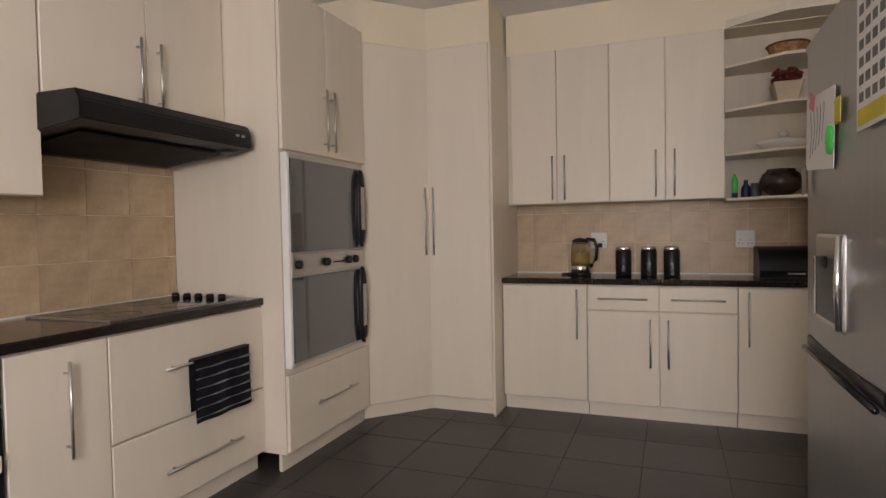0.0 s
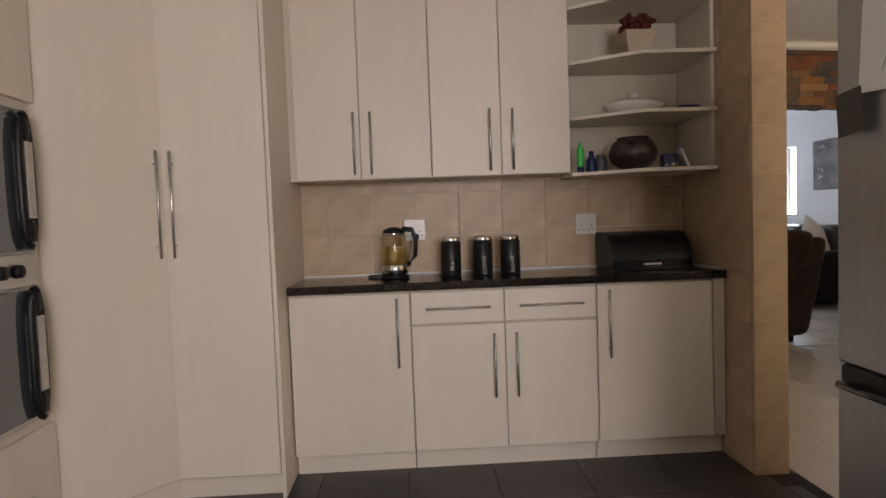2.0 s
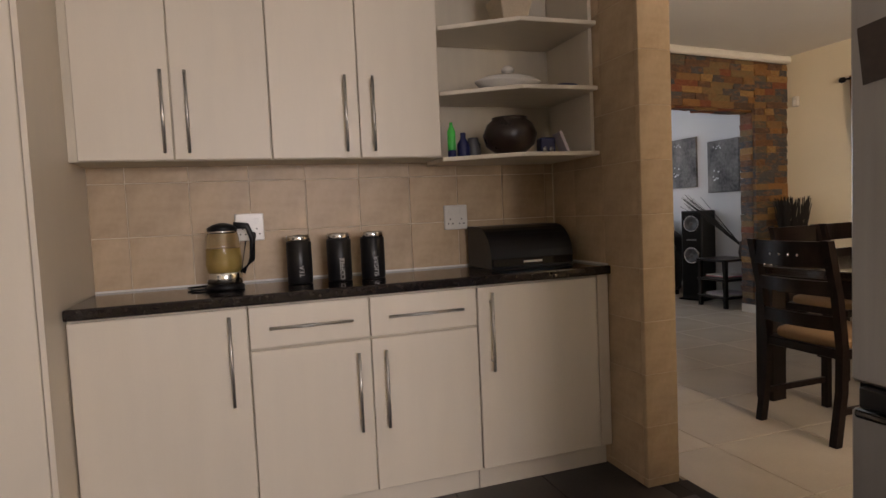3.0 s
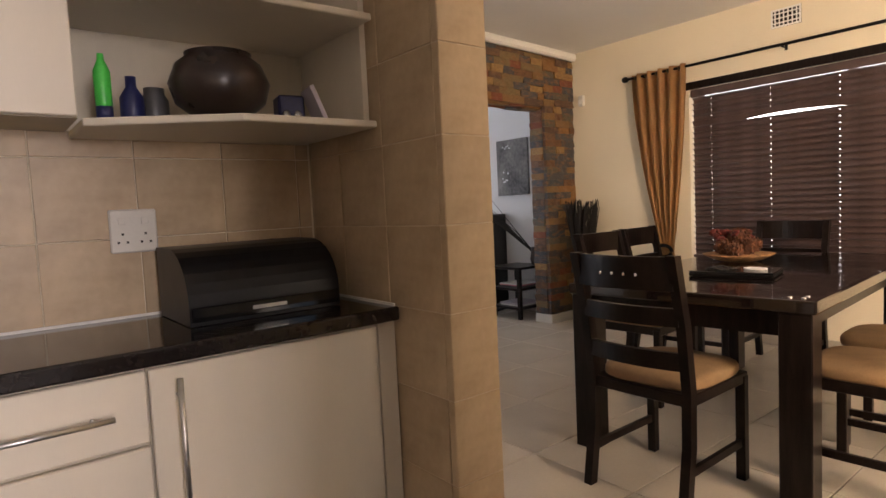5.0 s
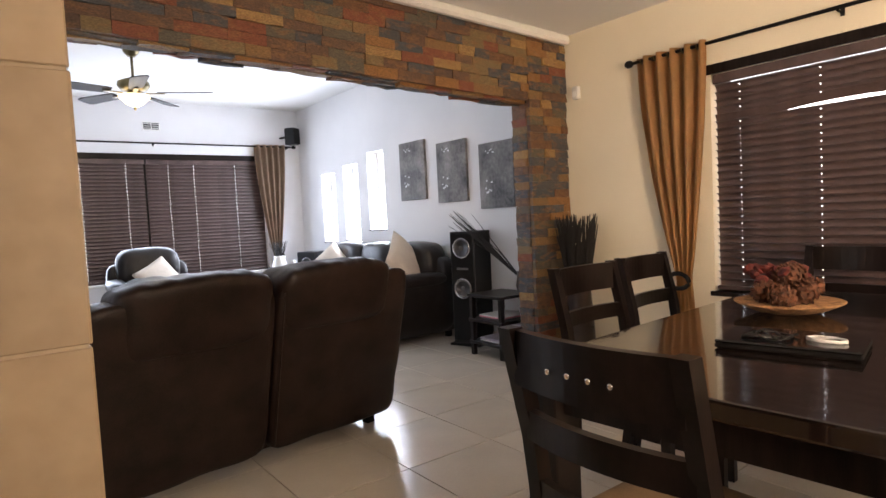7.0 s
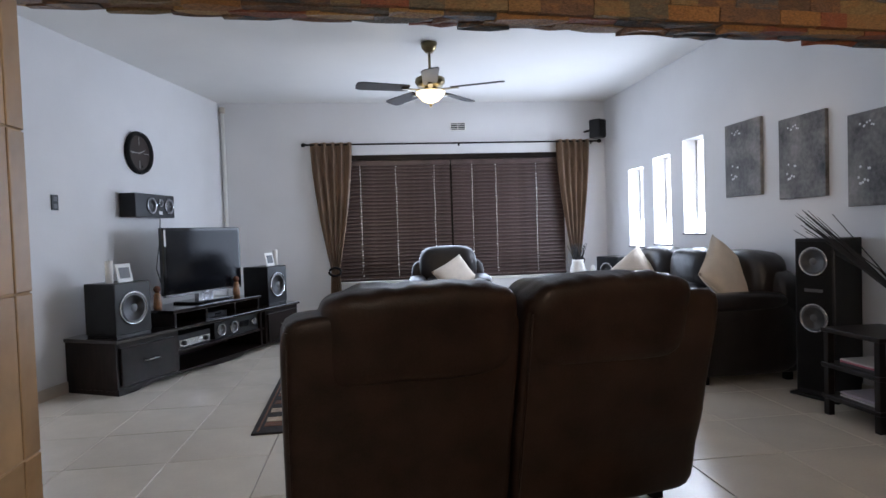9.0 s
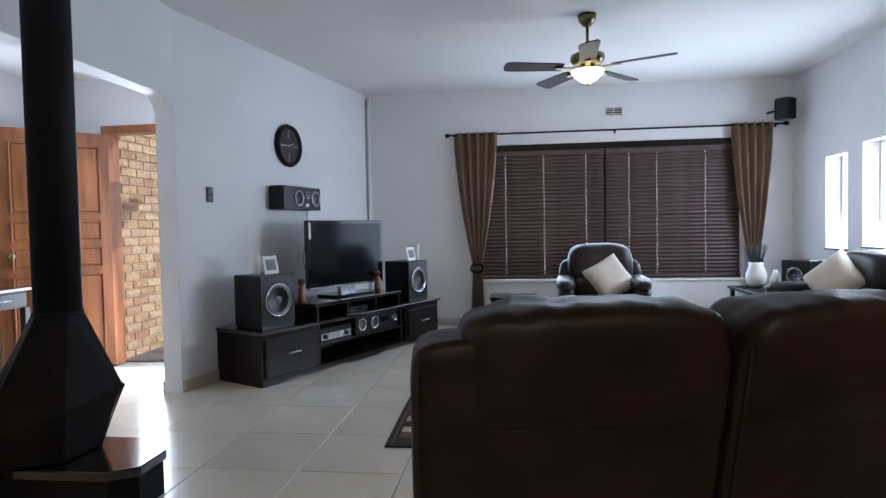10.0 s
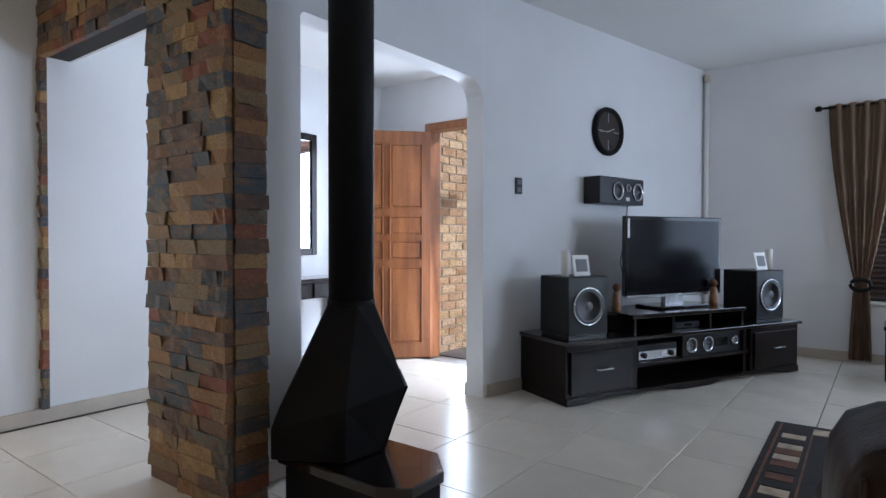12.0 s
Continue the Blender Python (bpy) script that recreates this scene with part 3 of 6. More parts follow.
I4 = Matrix.Identity(4)
def unit(name, m, w, depth, z0, z1, label, group="", kick=True, material=None):
    u = thing(name, m, label, "cabinet", group)
    part("carcass", box((0, .0, z0, w, depth, z1)), material or M_cabside, u)
    if kick:
        part("kickplate", box((0.001, .035, 0, w - .001, .05, z0 - .001)), M_cab, u, "cream plinth")
    return u

# north run, front at y 3.87
FY = 3.87
NB = pose(0, FY, 0)
u = unit("base_cabinet", NB @ pose(-.848, 0, 0), .56, .43, .10, .86, "cream base cabinet with one door", "north run of base cabinets")
door_panel(u, pose(0, 0, .10), .56, .755, .50, .57, .32)
u = unit("base_cabinet", NB @ pose(-.286, 0, 0), .875, .43, .10, .86, "cream base cabinet with two drawers over two doors", "north run of base cabinets")
for k in range(2):
    door_panel(u, pose(.4375 * k, 0, .70), .4375, .155, .22, .075, .30, True, "drawer_front")
door_panel(u, pose(0, 0, .10), .4375, .595, .385, .40, .30)
door_panel(u, pose(.4375, 0, .10), .4375, .595, .052, .40, .30)
u = unit("base_cabinet", NB @ pose(.591, 0, 0), .62, .43, .10, .86, "cream base cabinet with one wide door beside the tiled wall", "north run of base cabinets")
door_panel(u, pose(0, 0, .10), .56, .755, .055, .57, .32)
part("filler", box((.565, -.012, .10, .62, 0, .86), bevel=.002), M_cab, u)
one("worktop", box((-.85, 3.83, .862, KX1 - .004, KY1 - .004, .90), bevel=.006, seg=2), M_granite, "polished black granite worktop on the north cabinets", "worktop")
structure("trim_worktop_seal", box((-.85, KY1 - .018, .9005, KX1 - .02, KY1 - .013, .908), (KX1 - .016, 3.84, .9005, KX1 - .011, KY1 - .02, .908)), M_plaster)

UB = pose(0, 4.07, 0)
for k in range(2):
    u = unit("wall_cabinet", UB @ pose(-.852 + .696 * k, 0, 0), .695, .23, 1.395, 2.44, "cream wall cabinet with two tall doors", "north wall cabinets", False)
    door_panel(u, pose(0 if k else .03, 0, 1.395), .3475 - (0 if k else .03), 1.045, .29, .175, .30)
    door_panel(u, pose(.3475, 0, 1.395), .3475, 1.045, .055, .175, .30)

# open corner shelves
sh = thing("corner_shelf", pose(0, 0, 0), "cream open corner shelf unit holding pots and dishes", "shelf")
SHO = [(.545, 4.06), (.84, 3.868), (KX1 - .022, 3.862), (KX1 - .022, KY1 - .016), (.545, KY1 - .016)]
for z in (1.395, 1.672, 1.945, 2.215):
    part("shelf_board", prism([(x, y) for x, y in SHO], z - .018, z, .003), M_cab, sh)
part("side_panel", box((KX1 - .020, 3.93, 1.395, KX1 - .003, KY1 - .016, 2.46)), M_cab, sh)
part("back_panel", box((.545, KY1 - .015, 1.40, KX1 - .022, KY1 - .010, 2.45)), M_cabside, sh)
part("top_board", prism(SHO, 2.445, 2.49), M_cab, sh)

# tall corner cupboard
tc_ = thing("corner_cupboard", pose(0, 0, 0), "tall cream corner cupboard with two full-height doors", "cabinet")
PO = [(-1.645, 3.335), (-1.315, 3.70), (-.87, 3.70), (-.87, KY1 - .004), (KX0 + .004, KY1 - .004), (KX0 + .004, 3.335)]
part("carcass", prism(PO, .09, 2.44), M_cabside, tc_)
part("kickplate", prism([(-1.66, 3.36), (-1.32, 3.72), (-.872, 3.72), (-.872, 4.2), (-2.2, 4.2), (-2.2, 3.36)], 0, .088), M_cab, tc_, "cream plinth")
part("end_panel", box((-.869, 3.665, 0, -.853, KY1 - .004, 2.44)), M_cab, tc_)
ang = math.degrees(math.atan2(3.70 - 3.335, 1.645 - 1.315))
al = math.hypot(.33, .365)
door_panel(tc_, pose(-1.645, 3.335, .10, 0, 0, ang), al, 2.34, al - .05, 1.19, .45)
door_panel(tc_, pose(-1.315, 3.70, .10), .44, 2.34, .05, 1.19, .45)
structure("bulkhead_corner", prism(PO, 2.445, HK - .002), M_cream)

# oven tower, front at x -1.62, between y 2.47 and 3.33
TX, TY0, TY1 = -1.62, 2.47, 3.33
TW = pose(TX, TY1, 0, 0, 0, -90)            # x runs south from the corner, -y west; turned below
TW = Matrix(((0, -1, 0, TX), (1, 0, 0, TY0), (0, 0, 1, 0), (0, 0, 0, 1)))   # x north along the front, -y out of it (east)
ot = thing("oven_tower", TW, "tall cream cabinet housing a double oven", "cabinet")
part("carcass", box((0, .002, .09, TY1 - TY0, .695, 2.5)), M_cab, ot)
part("kickplate", box((.0, .03, 0, TY1 - TY0, .05, .088)), M_cab, ot, "cream plinth")
wt = TY1 - TY0
door_panel(ot, pose(0, 0, .10), wt, .40, wt * .52, .20, .42, True, "drawer_front")
door_panel(ot, pose(0, 0, 1.655), wt / 2, .84, wt / 2 - .04, .20, .34)
door_panel(ot, pose(wt / 2, 0, 1.655), wt / 2, .84, .04, .20, .34)
ov = thing("double_oven", TW @ pose(.03, -.002, 0), "built-in double oven with dark glass doors and steel trim", "oven")
part("side_trim", box((-.028, -.04, .535, -.002, 0, 1.64), bevel=.004), M_plaster, ov, "white vertical edge strip")
part("housing", box((0, -.022, .535, wt - .085, 0, 1.64), bevel=.003), M_steel, ov, "brushed steel frame")
for z0, z1 in ((1.13, 1.615), (.555, 1.0)):
    d = part("oven_door", box((.012, -.034, z0, wt - .105, -.0225, z1), bevel=.003), M_ovenglass, ov, "dark mirror glass oven door")
    ring = [(wt - .155 + .030 * math.copysign(abs(math.cos(a)) ** 1.25, math.cos(a)), -.052, (z0 + z1) / 2 + .225 * math.copysign(abs(math.sin(a)) ** .62, math.sin(a))) for a in [k * math.pi / 12 for k in range(24)]]
    h_ = part("handle", tube(ring, .013, 8, True), M_black, d, "tapered black loop handle", True)
    part("grip_plate", box((wt - .175, -.069, (z0 + z1) / 2 - .13, wt - .135, -.064, (z0 + z1) / 2 + .13), bevel=.002), M_steel, h_, "grey steel inlay")
    for sz in (-1, 1):
        part("end_cap", puff(wt - .177, -.068, (z0 + z1) / 2 + sz * .175 - .04, wt - .133, -.034, (z0 + z1) / 2 + sz * .175 + .04, 2.6, 6), M_black, h_, "", True)
part("control_panel", box((.012, -.032, 1.008, wt - .105, -.0225, 1.122), bevel=.003), M_steel, ov, "brushed steel control panel")
for x in (.06, .33, .57, .65):
    part("knob", moved(lathe([(.024, 0), (.022, .02), (.014, .024)], 16), pose(x, -.032, 1.065, 90, 0, 0)), M_black, ov, "black control knob", True)
part("badge", box((.40, -.034, 1.055, .52, -.0325, 1.064)), M_black, ov)

# west run: base units, worktop, hob, hood, wall cabinets
def west(y):
    return Matrix(((0, -1, 0, -1.77), (1, 0, 0, y), (0, 0, 1, 0), (0, 0, 0, 1)))
u = unit("drawer_unit", west(1.575), .893, .53, .10, .86, "cream unit with two deep pan drawers", "")
d = door_panel(u, pose(0, 0, .10), .893, .335, .46, .145, .46, True, "drawer_front")
d = door_panel(u, pose(0, 0, .44), .893, .415, .47, .235, .46, True, "drawer_front")
u = unit("base_cabinet", west(1.20), .373, .53, .10, .86, "narrow cream base cabinet with one door")
door_panel(u, pose(0, 0, .10), .373, .755, .20, .53, .34)
dw = thing("dishwasher", west(.58), "dark fronted appliance with a white trim under the worktop", "dishwasher")
part("body", box((0, 0, .09, .618, .53, .86)), M_black, dw)
part("door", box((.004, -.022, .10, .612, 0, .70), bevel=.004), M_blackgloss, dw)
part("control_panel", box((.004, -.022, .705, .612, 0, .855), bevel=.004), M_black, dw)
part("handle", box((.04, -.05, .50, .59, -.023, .56), bevel=.006), M_white_cer, dw, "white bar")
u = unit("base_cabinet", west(-.4), .975, .53, .10, .86, "cream base cabinet with two doors")
door_panel(u, pose(0, 0, .10), .4875, .755, .43, .53, .34)
door_panel(u, pose(.4875, 0, .10), .4875, .755, .055, .53, .34)
one("worktop", box((KX0 + .004, -.4, .862, -1.735, TY0 - .003, .90), bevel=.006, seg=2), M_granite, "polished black granite worktop with a hob", "worktop")
structure("trim_hob_seal", box((KX0 + .015, -.4, .9005, KX0 + .02, TY0 - .02, .908)), M_plaster)
hb = thing("hob", pose(-2.02, 1.98, .901), "black glass hob with steel edge and five knobs", "hob")
part("glass_top", box((-.235, -.36, 0, .235, .40, .006), bevel=.002), M_blackgloss, hb)
part("edge_trim", box((-.24, -.365, 0, -.2355, .405, .0075), (.2355, -.365, 0, .24, .405, .0075), (-.24, -.369, 0, .24, -.3605, .0075), (-.24, .4005, 0, .24, .405, .0075)), M_steel, hb)
for k in range(5):
    part("knob", lathe([(.02, .0062), (.019, .024), (.014, .03)], 14, Matrix.Translation((-.16 + .075 * k, .345, 0))), M_black, hb, "black knob", True)
for cx, cy, r in ((-.11, -.2, .09), (.11, -.2, .075), (-.11, .1, .075), (.1, .1, .09)):
    part("cooking_zone", tube([(cx + r * math.cos(a), cy + r * math.sin(a), .0062) for a in [k * math.pi / 12 for k in range(24)]], .0012, 4, True), M_gunmetal, hb)

hd = thing("cooker_hood", west(1.48) @ pose(0, 0, .025), "black slimline cooker hood under the wall cabinets", "extractor hood")
def hood_body():
    bm = bmesh.new()
    pr = [(-.02, 1.74), (-.045, 1.70), (-.045, 1.63), (.02, 1.615), (.53, 1.56), (.53, 1.745)]
    a = [bm.verts.new((0, y, z)) for y, z in pr]
    b = [bm.verts.new((.92, y, z)) for y, z in pr]
    bm.faces.new(a), bm.faces.new(b[::-1])
    for k in range(len(pr)):
        bm.faces.new((a[k], a[(k + 1) % len(pr)], b[(k + 1) % len(pr)], b[k]))
    bmesh.ops.recalc_face_normals(bm, faces=bm.faces[:])
    bmesh.ops.bevel(bm, geom=bm.edges[:], offset=.006, segments=2, affect="EDGES")
    return bm
part("body", hood_body(), M_black, hd)
part("filter", moved(box((.08, .06, -.004, .84, .44, 0)), pose(0, 0, 1.608, -6.2, 0, 0)), M_blackmatt, hd, "dark mesh filter")
part("light_lens", moved(box((.80, .02, -.006, .89, .07, 0)), pose(0, 0, 1.612, -6.2, 0, 0)), M_gunmetal, hd)
for k in range(2):
    part("switch", box((.80 + .04 * k, -.05, 1.675, .82 + .04 * k, -.0455, 1.685)), M_steel, hd)
def westup(y):
    return Matrix(((0, -1, 0, -1.97), (1, 0, 0, y), (0, 0, 1, 0), (0, 0, 0, 1)))
u = unit("wall_cabinet", westup(1.50), .965, .345, 1.752, 2.5, "cream two-door wall cabinet over the hood", "", False)
door_panel(u, pose(0, 0, 1.752), .4825, .745, .43, .19, .30)
door_panel(u, pose(.4825, 0, 1.752), .4825, .745, .055, .19, .30)
u = unit("wall_cabinet", westup(.55), .945, .345, 1.385, 2.5, "cream two-door wall cabinet beside the hood", "", False)
door_panel(u, pose(0, 0, 1.385), .4725, 1.11, .42, .175, .30)
door_panel(u, pose(.4725, 0, 1.385), .4725, 1.11, .055, .175, .30)

# striped towel over the upper drawer's bar
tw = thing("tea_towel", west(1.575) @ pose(.38, -.06, .675), "dark navy striped tea towel over the drawer handle", "towel")
def cloth(z0, z1, y):
    bm = bmesh.new()
    rows = []
    for j in range(9):
        rows.append([bm.verts.new((.36 * i / 14, y + .006 * math.sin(i * .9 + j * .25), z0 + (z1 - z0) * j / 8)) for i in range(15)])
    for j in range(8):
        for i in range(14):
            bm.faces.new((rows[j][i], rows[j][i + 1], rows[j + 1][i + 1], rows[j + 1][i]))
    bmesh.ops.solidify(bm, geom=bm.faces[:], thickness=.006)
    return bm
part("fabric", join(cloth(-.27, .012, -.004), cloth(-.22, .012, .026), moved(box((0, -.004, .008, .36, .03, .016), bevel=.003), I4)), M_towel, tw, "", True)
for k in range(6):
    part("stripe", cloth(-.25 + .043 * k, -.243 + .043 * k, -.011), M_towelst, tw, "", True)

# fridge: front towards the west
fr = thing("fridge_freezer", pose(.655, 2.372, 0), "tall silver fridge freezer with notes and a calendar", "fridge")
FW, FH = .90, 1.86                          # its width and height
part("body", box((.06, -FW, .03, .55, -.0, FH), bevel=.01), M_fridge, fr)
def bowed(z0, z1):
    pts = [(.058, -FW), (.058, -.002)]
    for k in range(13):
        f = k / 12
        pts.append((.014 - .014 * math.sin(math.pi * f), -.004 - (FW - .006) * f))
    return prism(pts, z0, z1, .006)
fd = part("fridge_door", bowed(.845, FH - .02), M_fridge, fr)
part("top_cap", tube([(.036, -.004, FH - .03), (.036, -FW + .002, FH - .03)], .028, 12), M_fridge, fr, "", True)
fz = part("freezer_door", bowed(.06, .80), M_fridge, fr)
part("handle_recess", box((.010, -FW + .08, .803, .05, -.02, .842), bevel=.004), M_black, fr, "dark grip recess between the doors")
part("grip", tube([(-.001, -.03, .80), (-.011, -.16, .806), (-.013, -.45, .808), (-.001, -FW + .1, .80)], .009), M_blackgloss, fz, "gloss black grip", True)
part("seal", box((.03, -FW + .01, .8005, .056, -.01, .8445)), M_blackmatt, fr)
for k in range(4):
    part("foot", box((.10 + .36 * (k % 2), -FW + .08 + (FW - .2) * (k // 2), 0, .16 + .36 * (k % 2), -FW + .13 + (FW - .2) * (k // 2), .031)), M_black, fr)
dp = part("water_dispenser", box((-.010, -.55, .93, .010, -.243, 1.20), bevel=.012, seg=2), M_steel, fd, "water dispenser surround")
part("niche", box((-.0125, -.50, .95, -.0105, -.275, 1.13), bevel=.001), M_gunmetal, dp, "recessed filling niche")
part("niche_edge", box((-.020, -.285, .95, -.0128, -.270, 1.13), bevel=.002), M_chrome, dp, "bright inner edge")
part("nozzle", box((-.022, -.41, 1.10, -.0128, -.36, 1.135), bevel=.003), M_black, dp)
part("lever", tube([(-.014, -.545, .94), (-.020, -.545, 1.06), (-.014, -.545, 1.195)], .009), M_chrome, dp, "bright edge strip", True)
def flat(name, y0, z0, w, h, material, label, cat="paper", dx=0.0, roll=0):
    return one(name, moved(box((-.0008, -w / 2, -h / 2, .0008, w / 2, h / 2)), pose(.647 - dx, 2.372 + y0, z0, roll, 0, 0)), material, label, cat)
flat("child_drawing", -.285, 1.51, .36, .23, M_paper, "white sheet with a pen drawing held by magnets", "drawing", 0, 4)
for k in range(5):
    one("pen_stroke", tube([(.6455, 2.372 - .16 - .04 * k, 1.44 + .01 * k), (.6455, 2.372 - .19 - .04 * k, 1.52 + .012 * k), (.6455, 2.372 - .17 - .045 * k, 1.59)], .0007, 4), M_gunmetal, "grey pen stroke on the drawing", "drawing")
flat("fridge_card", -.075, 1.375, .07, .09, M_brown_cer, "dark reddish card with small print", "card", .002, -6)
flat("fridge_magnet", -.20, 1.615, .07, .05, M_pink, "flat pink magnet on the fridge", "magnet", .003, 20)
flat("fridge_magnet", -.51, 1.535, .06, .07, M_yellow, "flat yellow magnet on the fridge", "magnet", .003)
one("fridge_magnet", moved(lathe([(.005, 0), (.022, .003), (.02, .01), (.006, .014)], 12), pose(.645, 1.93, 1.465, 0, -90, 0) @ Matrix.Diagonal((2.0, 1.5, 1, 1))), M_green, "green plastic frog-shaped magnet", "magnet", smooth=True)
cal = thing("calendar", pose(.645, 1.575, 1.69), "hanging paper calendar with small pictures on the fridge", "calendar")
part("sheet", box((-.001, -.11, -.24, .001, .11, .20)), M_paper, cal)
part("yellow_footer", box((-.002, -.10, -.23, -.0012, .10, -.19)), M_yellow, cal)
part("red_header", box((-.002, -.10, .12, -.0012, .10, .19)), M_red, cal)
for r in range(7):
    for c in range(4):
        part("printed_picture", box((-.002, -.095 + .05 * c, -.175 + .041 * r, -.0012, -.062 + .05 * c, -.152 + .041 * r)), M_gunmetal, cal)

# kettle
kt = thing("kettle", pose(-.36, 4.10, .902) @ Matrix.Diagonal((.84, .84, 1.0, 1)), "glass kettle with black handle and steel base", "kettle")
part("base_plate", lathe([(.085, 0), (.085, .012), (.075, .018)], 24), M_black, kt, "", True)
part("steel_band", lathe([(.072, .018), (.078, .022), (.078, .062), (.074, .066)], 28), M_chrome, kt, "polished steel band", True)
part("glass_body", join(lathe([(.074, .066), (.080, .10), (.072, .20), (.064, .225)], 28)), M_amber, kt, "clear tinted glass jug", True)
part("water", lathe([(.071, .069), (.075, .10), (.073, .155)], 24), M_water, kt, "", True)
part("lid", lathe([(.066, .225), (.066, .238), (.04, .25), (.012, .256)], 24), M_black, kt, "black lid", True)
part("rim", lathe([(.0665, .215), (.068, .222), (.0665, .2245)], 24), M_chrome, kt, "steel rim", True)
part("handle", tube([(.05, 0, .245), (.11, 0, .24), (.132, 0, .19), (.125, 0, .11), (.08, 0, .06)], .014, 10), M_black, kt, "thick black handle", True)
one("power_cord", tube([(-.43, 4.08, .905), (-.48, 4.1, .906), (-.5, 4.16, .908), (-.44, 4.22, .906), (-.36, 4.24, .906), (-.30, 4.27, .95), (-.27, 4.296, 1.10)], .004), M_black, "black kettle cord on the worktop", "cable", smooth=True)


def writing(text, size, m, material, parent):
    cu = bpy.data.curves.new("lettering", "FONT")
    cu.body, cu.size, cu.align_x, cu.extrude = text, size, "CENTER", .0004
    tmp = bpy.data.objects.new("tmp_lettering", cu)
    me = bpy.data.meshes.new_from_object(tmp)
    bpy.data.objects.remove(tmp)
    me.transform(m)
    me.materials.append(material)
    ob = new("lettering", me)
    ob.parent = parent
    ob["label"] = "pale grey lettering %s" % text
    return ob
for x, word in ((-.075, "TEA"), (.085, "COFFEE"), (.225, "SUGAR")):
    c = thing("canister", pose(x, 4.09, .902), "black canister with a steel lid lettered %s" % word, "canister", "storage canisters")
    part("body", lathe([(.048, 0), (.050, .004), (.050, .165), (.047, .169)], 28), M_black, c, "", True)
    part("lid", lathe([(.047, .1695), (.049, .173), (.049, .19), (.044, .194)], 28), M_chrome, c, "polished steel lid", True)
    writing(word, .026, pose(.012, -.0505, .05, 90, 0, 0) @ Matrix.Rotation(math.pi / 2, 4, "Z"), M_label, c)

bb = thing("bread_bin", pose(.92, 4.13, .902), "black roll-top bread bin with small steel label", "bread bin")
def bin_shell():
    pts = [(-.14, 0), (-.14, .05)] + [(-.14 + .15 * (1 - math.cos(a)), .05 + .135 * math.sin(a)) for a in [k * math.pi / 16 for k in range(1, 9)]] + [(.13, .185), (.13, 0)]
    bm = bmesh.new()
    a = [bm.verts.new((-.20, y, z)) for y, z in pts]
    b = [bm.verts.new((.20, y, z)) for y, z in pts]
    bm.faces.new(a), bm.faces.new(b[::-1])
    for k in range(len(pts)):
        bm.faces.new((a[k], a[(k + 1) % len(pts)], b[(k + 1) % len(pts)], b[k]))
    bmesh.ops.recalc_face_normals(bm, faces=bm.faces[:])
    return bm
part("shell", bin_shell(), M_black, bb)
part("front_lip", box((-.196, -.148, .01, .196, -.141, .045), bevel=.002), M_blackgloss, bb)
part("badge", box((-.05, -.151, .024, .04, -.1485, .033)), M_steel, bb, "small steel label")

for x in (-.255, .675):
    s = thing("wall_socket", pose(x, KY1 - .012, 1.135), "white double wall socket on the splashback", "socket", "kitchen sockets")
    part("plate", box((-.058, -.012, -.058, .058, 0, .058), bevel=.004), M_white_cer, s)
    for k in (-1, 1):
        part("rocker", box((k * .028 - .009, -.0155, .018, k * .028 + .009, -.0125, .036), bevel=.001), M_white_cer, s)
        for dx, dz in ((0, -.008), (-.011, -.03), (.011, -.03)):
            part("pin_hole", box((k * .028 + dx - .003, -.0128, dz - .003, k * .028 + dx + .003, -.0121, dz + .003)), M_black, s)
one("plug", box((-.262, KY1 - .055, 1.085, -.232, KY1 - .0245, 1.115), bevel=.006), M_black, "black plug in the wall socket", "plug")

# things on the corner shelf
SZ = [1.3955, 1.6725, 1.9455, 2.2155]
one("pot", lathe([(.055, 0), (.105, .04), (.118, .085), (.10, .13), (.075, .15), (.078, .158), (.06, .16)], 28), M_brown_cer, "dark brown bulbous stoneware pot on the shelf", "pot", m=pose(.835, 4.0, SZ[0]), smooth=True)
bt = thing("bottle", pose(.595, 4.08, SZ[0]), "bright green plastic bottle with blue foot", "bottle")
part("body", lathe([(.017, .03), (.018, .035), (.018, .11), (.008, .135), (.007, .15)], 14), M_green, bt, "", True)
part("foot", lathe([(.018, 0), (.018, .03)], 14), M_blue, bt, "blue foot", True)
one("bottle", lathe([(.026, 0), (.028, .01), (.027, .06), (.012, .085), (.012, .11)], 16), M_blue, "small dark blue bottle on the shelf", "bottle", m=pose(.66, 4.11, SZ[0]), smooth=True)
one("jar", lathe([(.03, 0), (.033, .01), (.033, .06), (.024, .075), (.024, .09)], 16), M_gunmetal, "small grey glass jar on the shelf", "jar", m=pose(.715, 4.13, SZ[0]), smooth=True)
cl = thing("small_clock", pose(1.02, 4.02, SZ[0], 0, 0, -10), "small dark box with two round dials", "clock")
part("case", box((-.035, -.03, 0, .035, .03, .075), bevel=.006), M_blue, cl)
for k in (-1, 1):
    part("dial", moved(lathe([(.012, 0), (.011, .003)], 14), pose(k * .015, -.0302, .022, 90, 0, 0)), M_silver, cl, "grey dial", True)
one("booklet", box((-.006, -.05, 0, .006, .05, .10), bevel=.001), M_lilac, "lilac booklet leaning on the shelf side", "book", m=pose(1.095, 3.98, SZ[0] + .001, 0, -22, -12))
tu = thing("tureen", pose(.86, 4.05, SZ[1]), "white ceramic lidded serving dish", "dish")
part("dish", moved(lathe([(.06, 0), (.10, .012), (.125, .04), (.128, .046)], 28), Matrix.Diagonal((1.2, .8, 1, 1))), M_white_cer, tu, "", True)
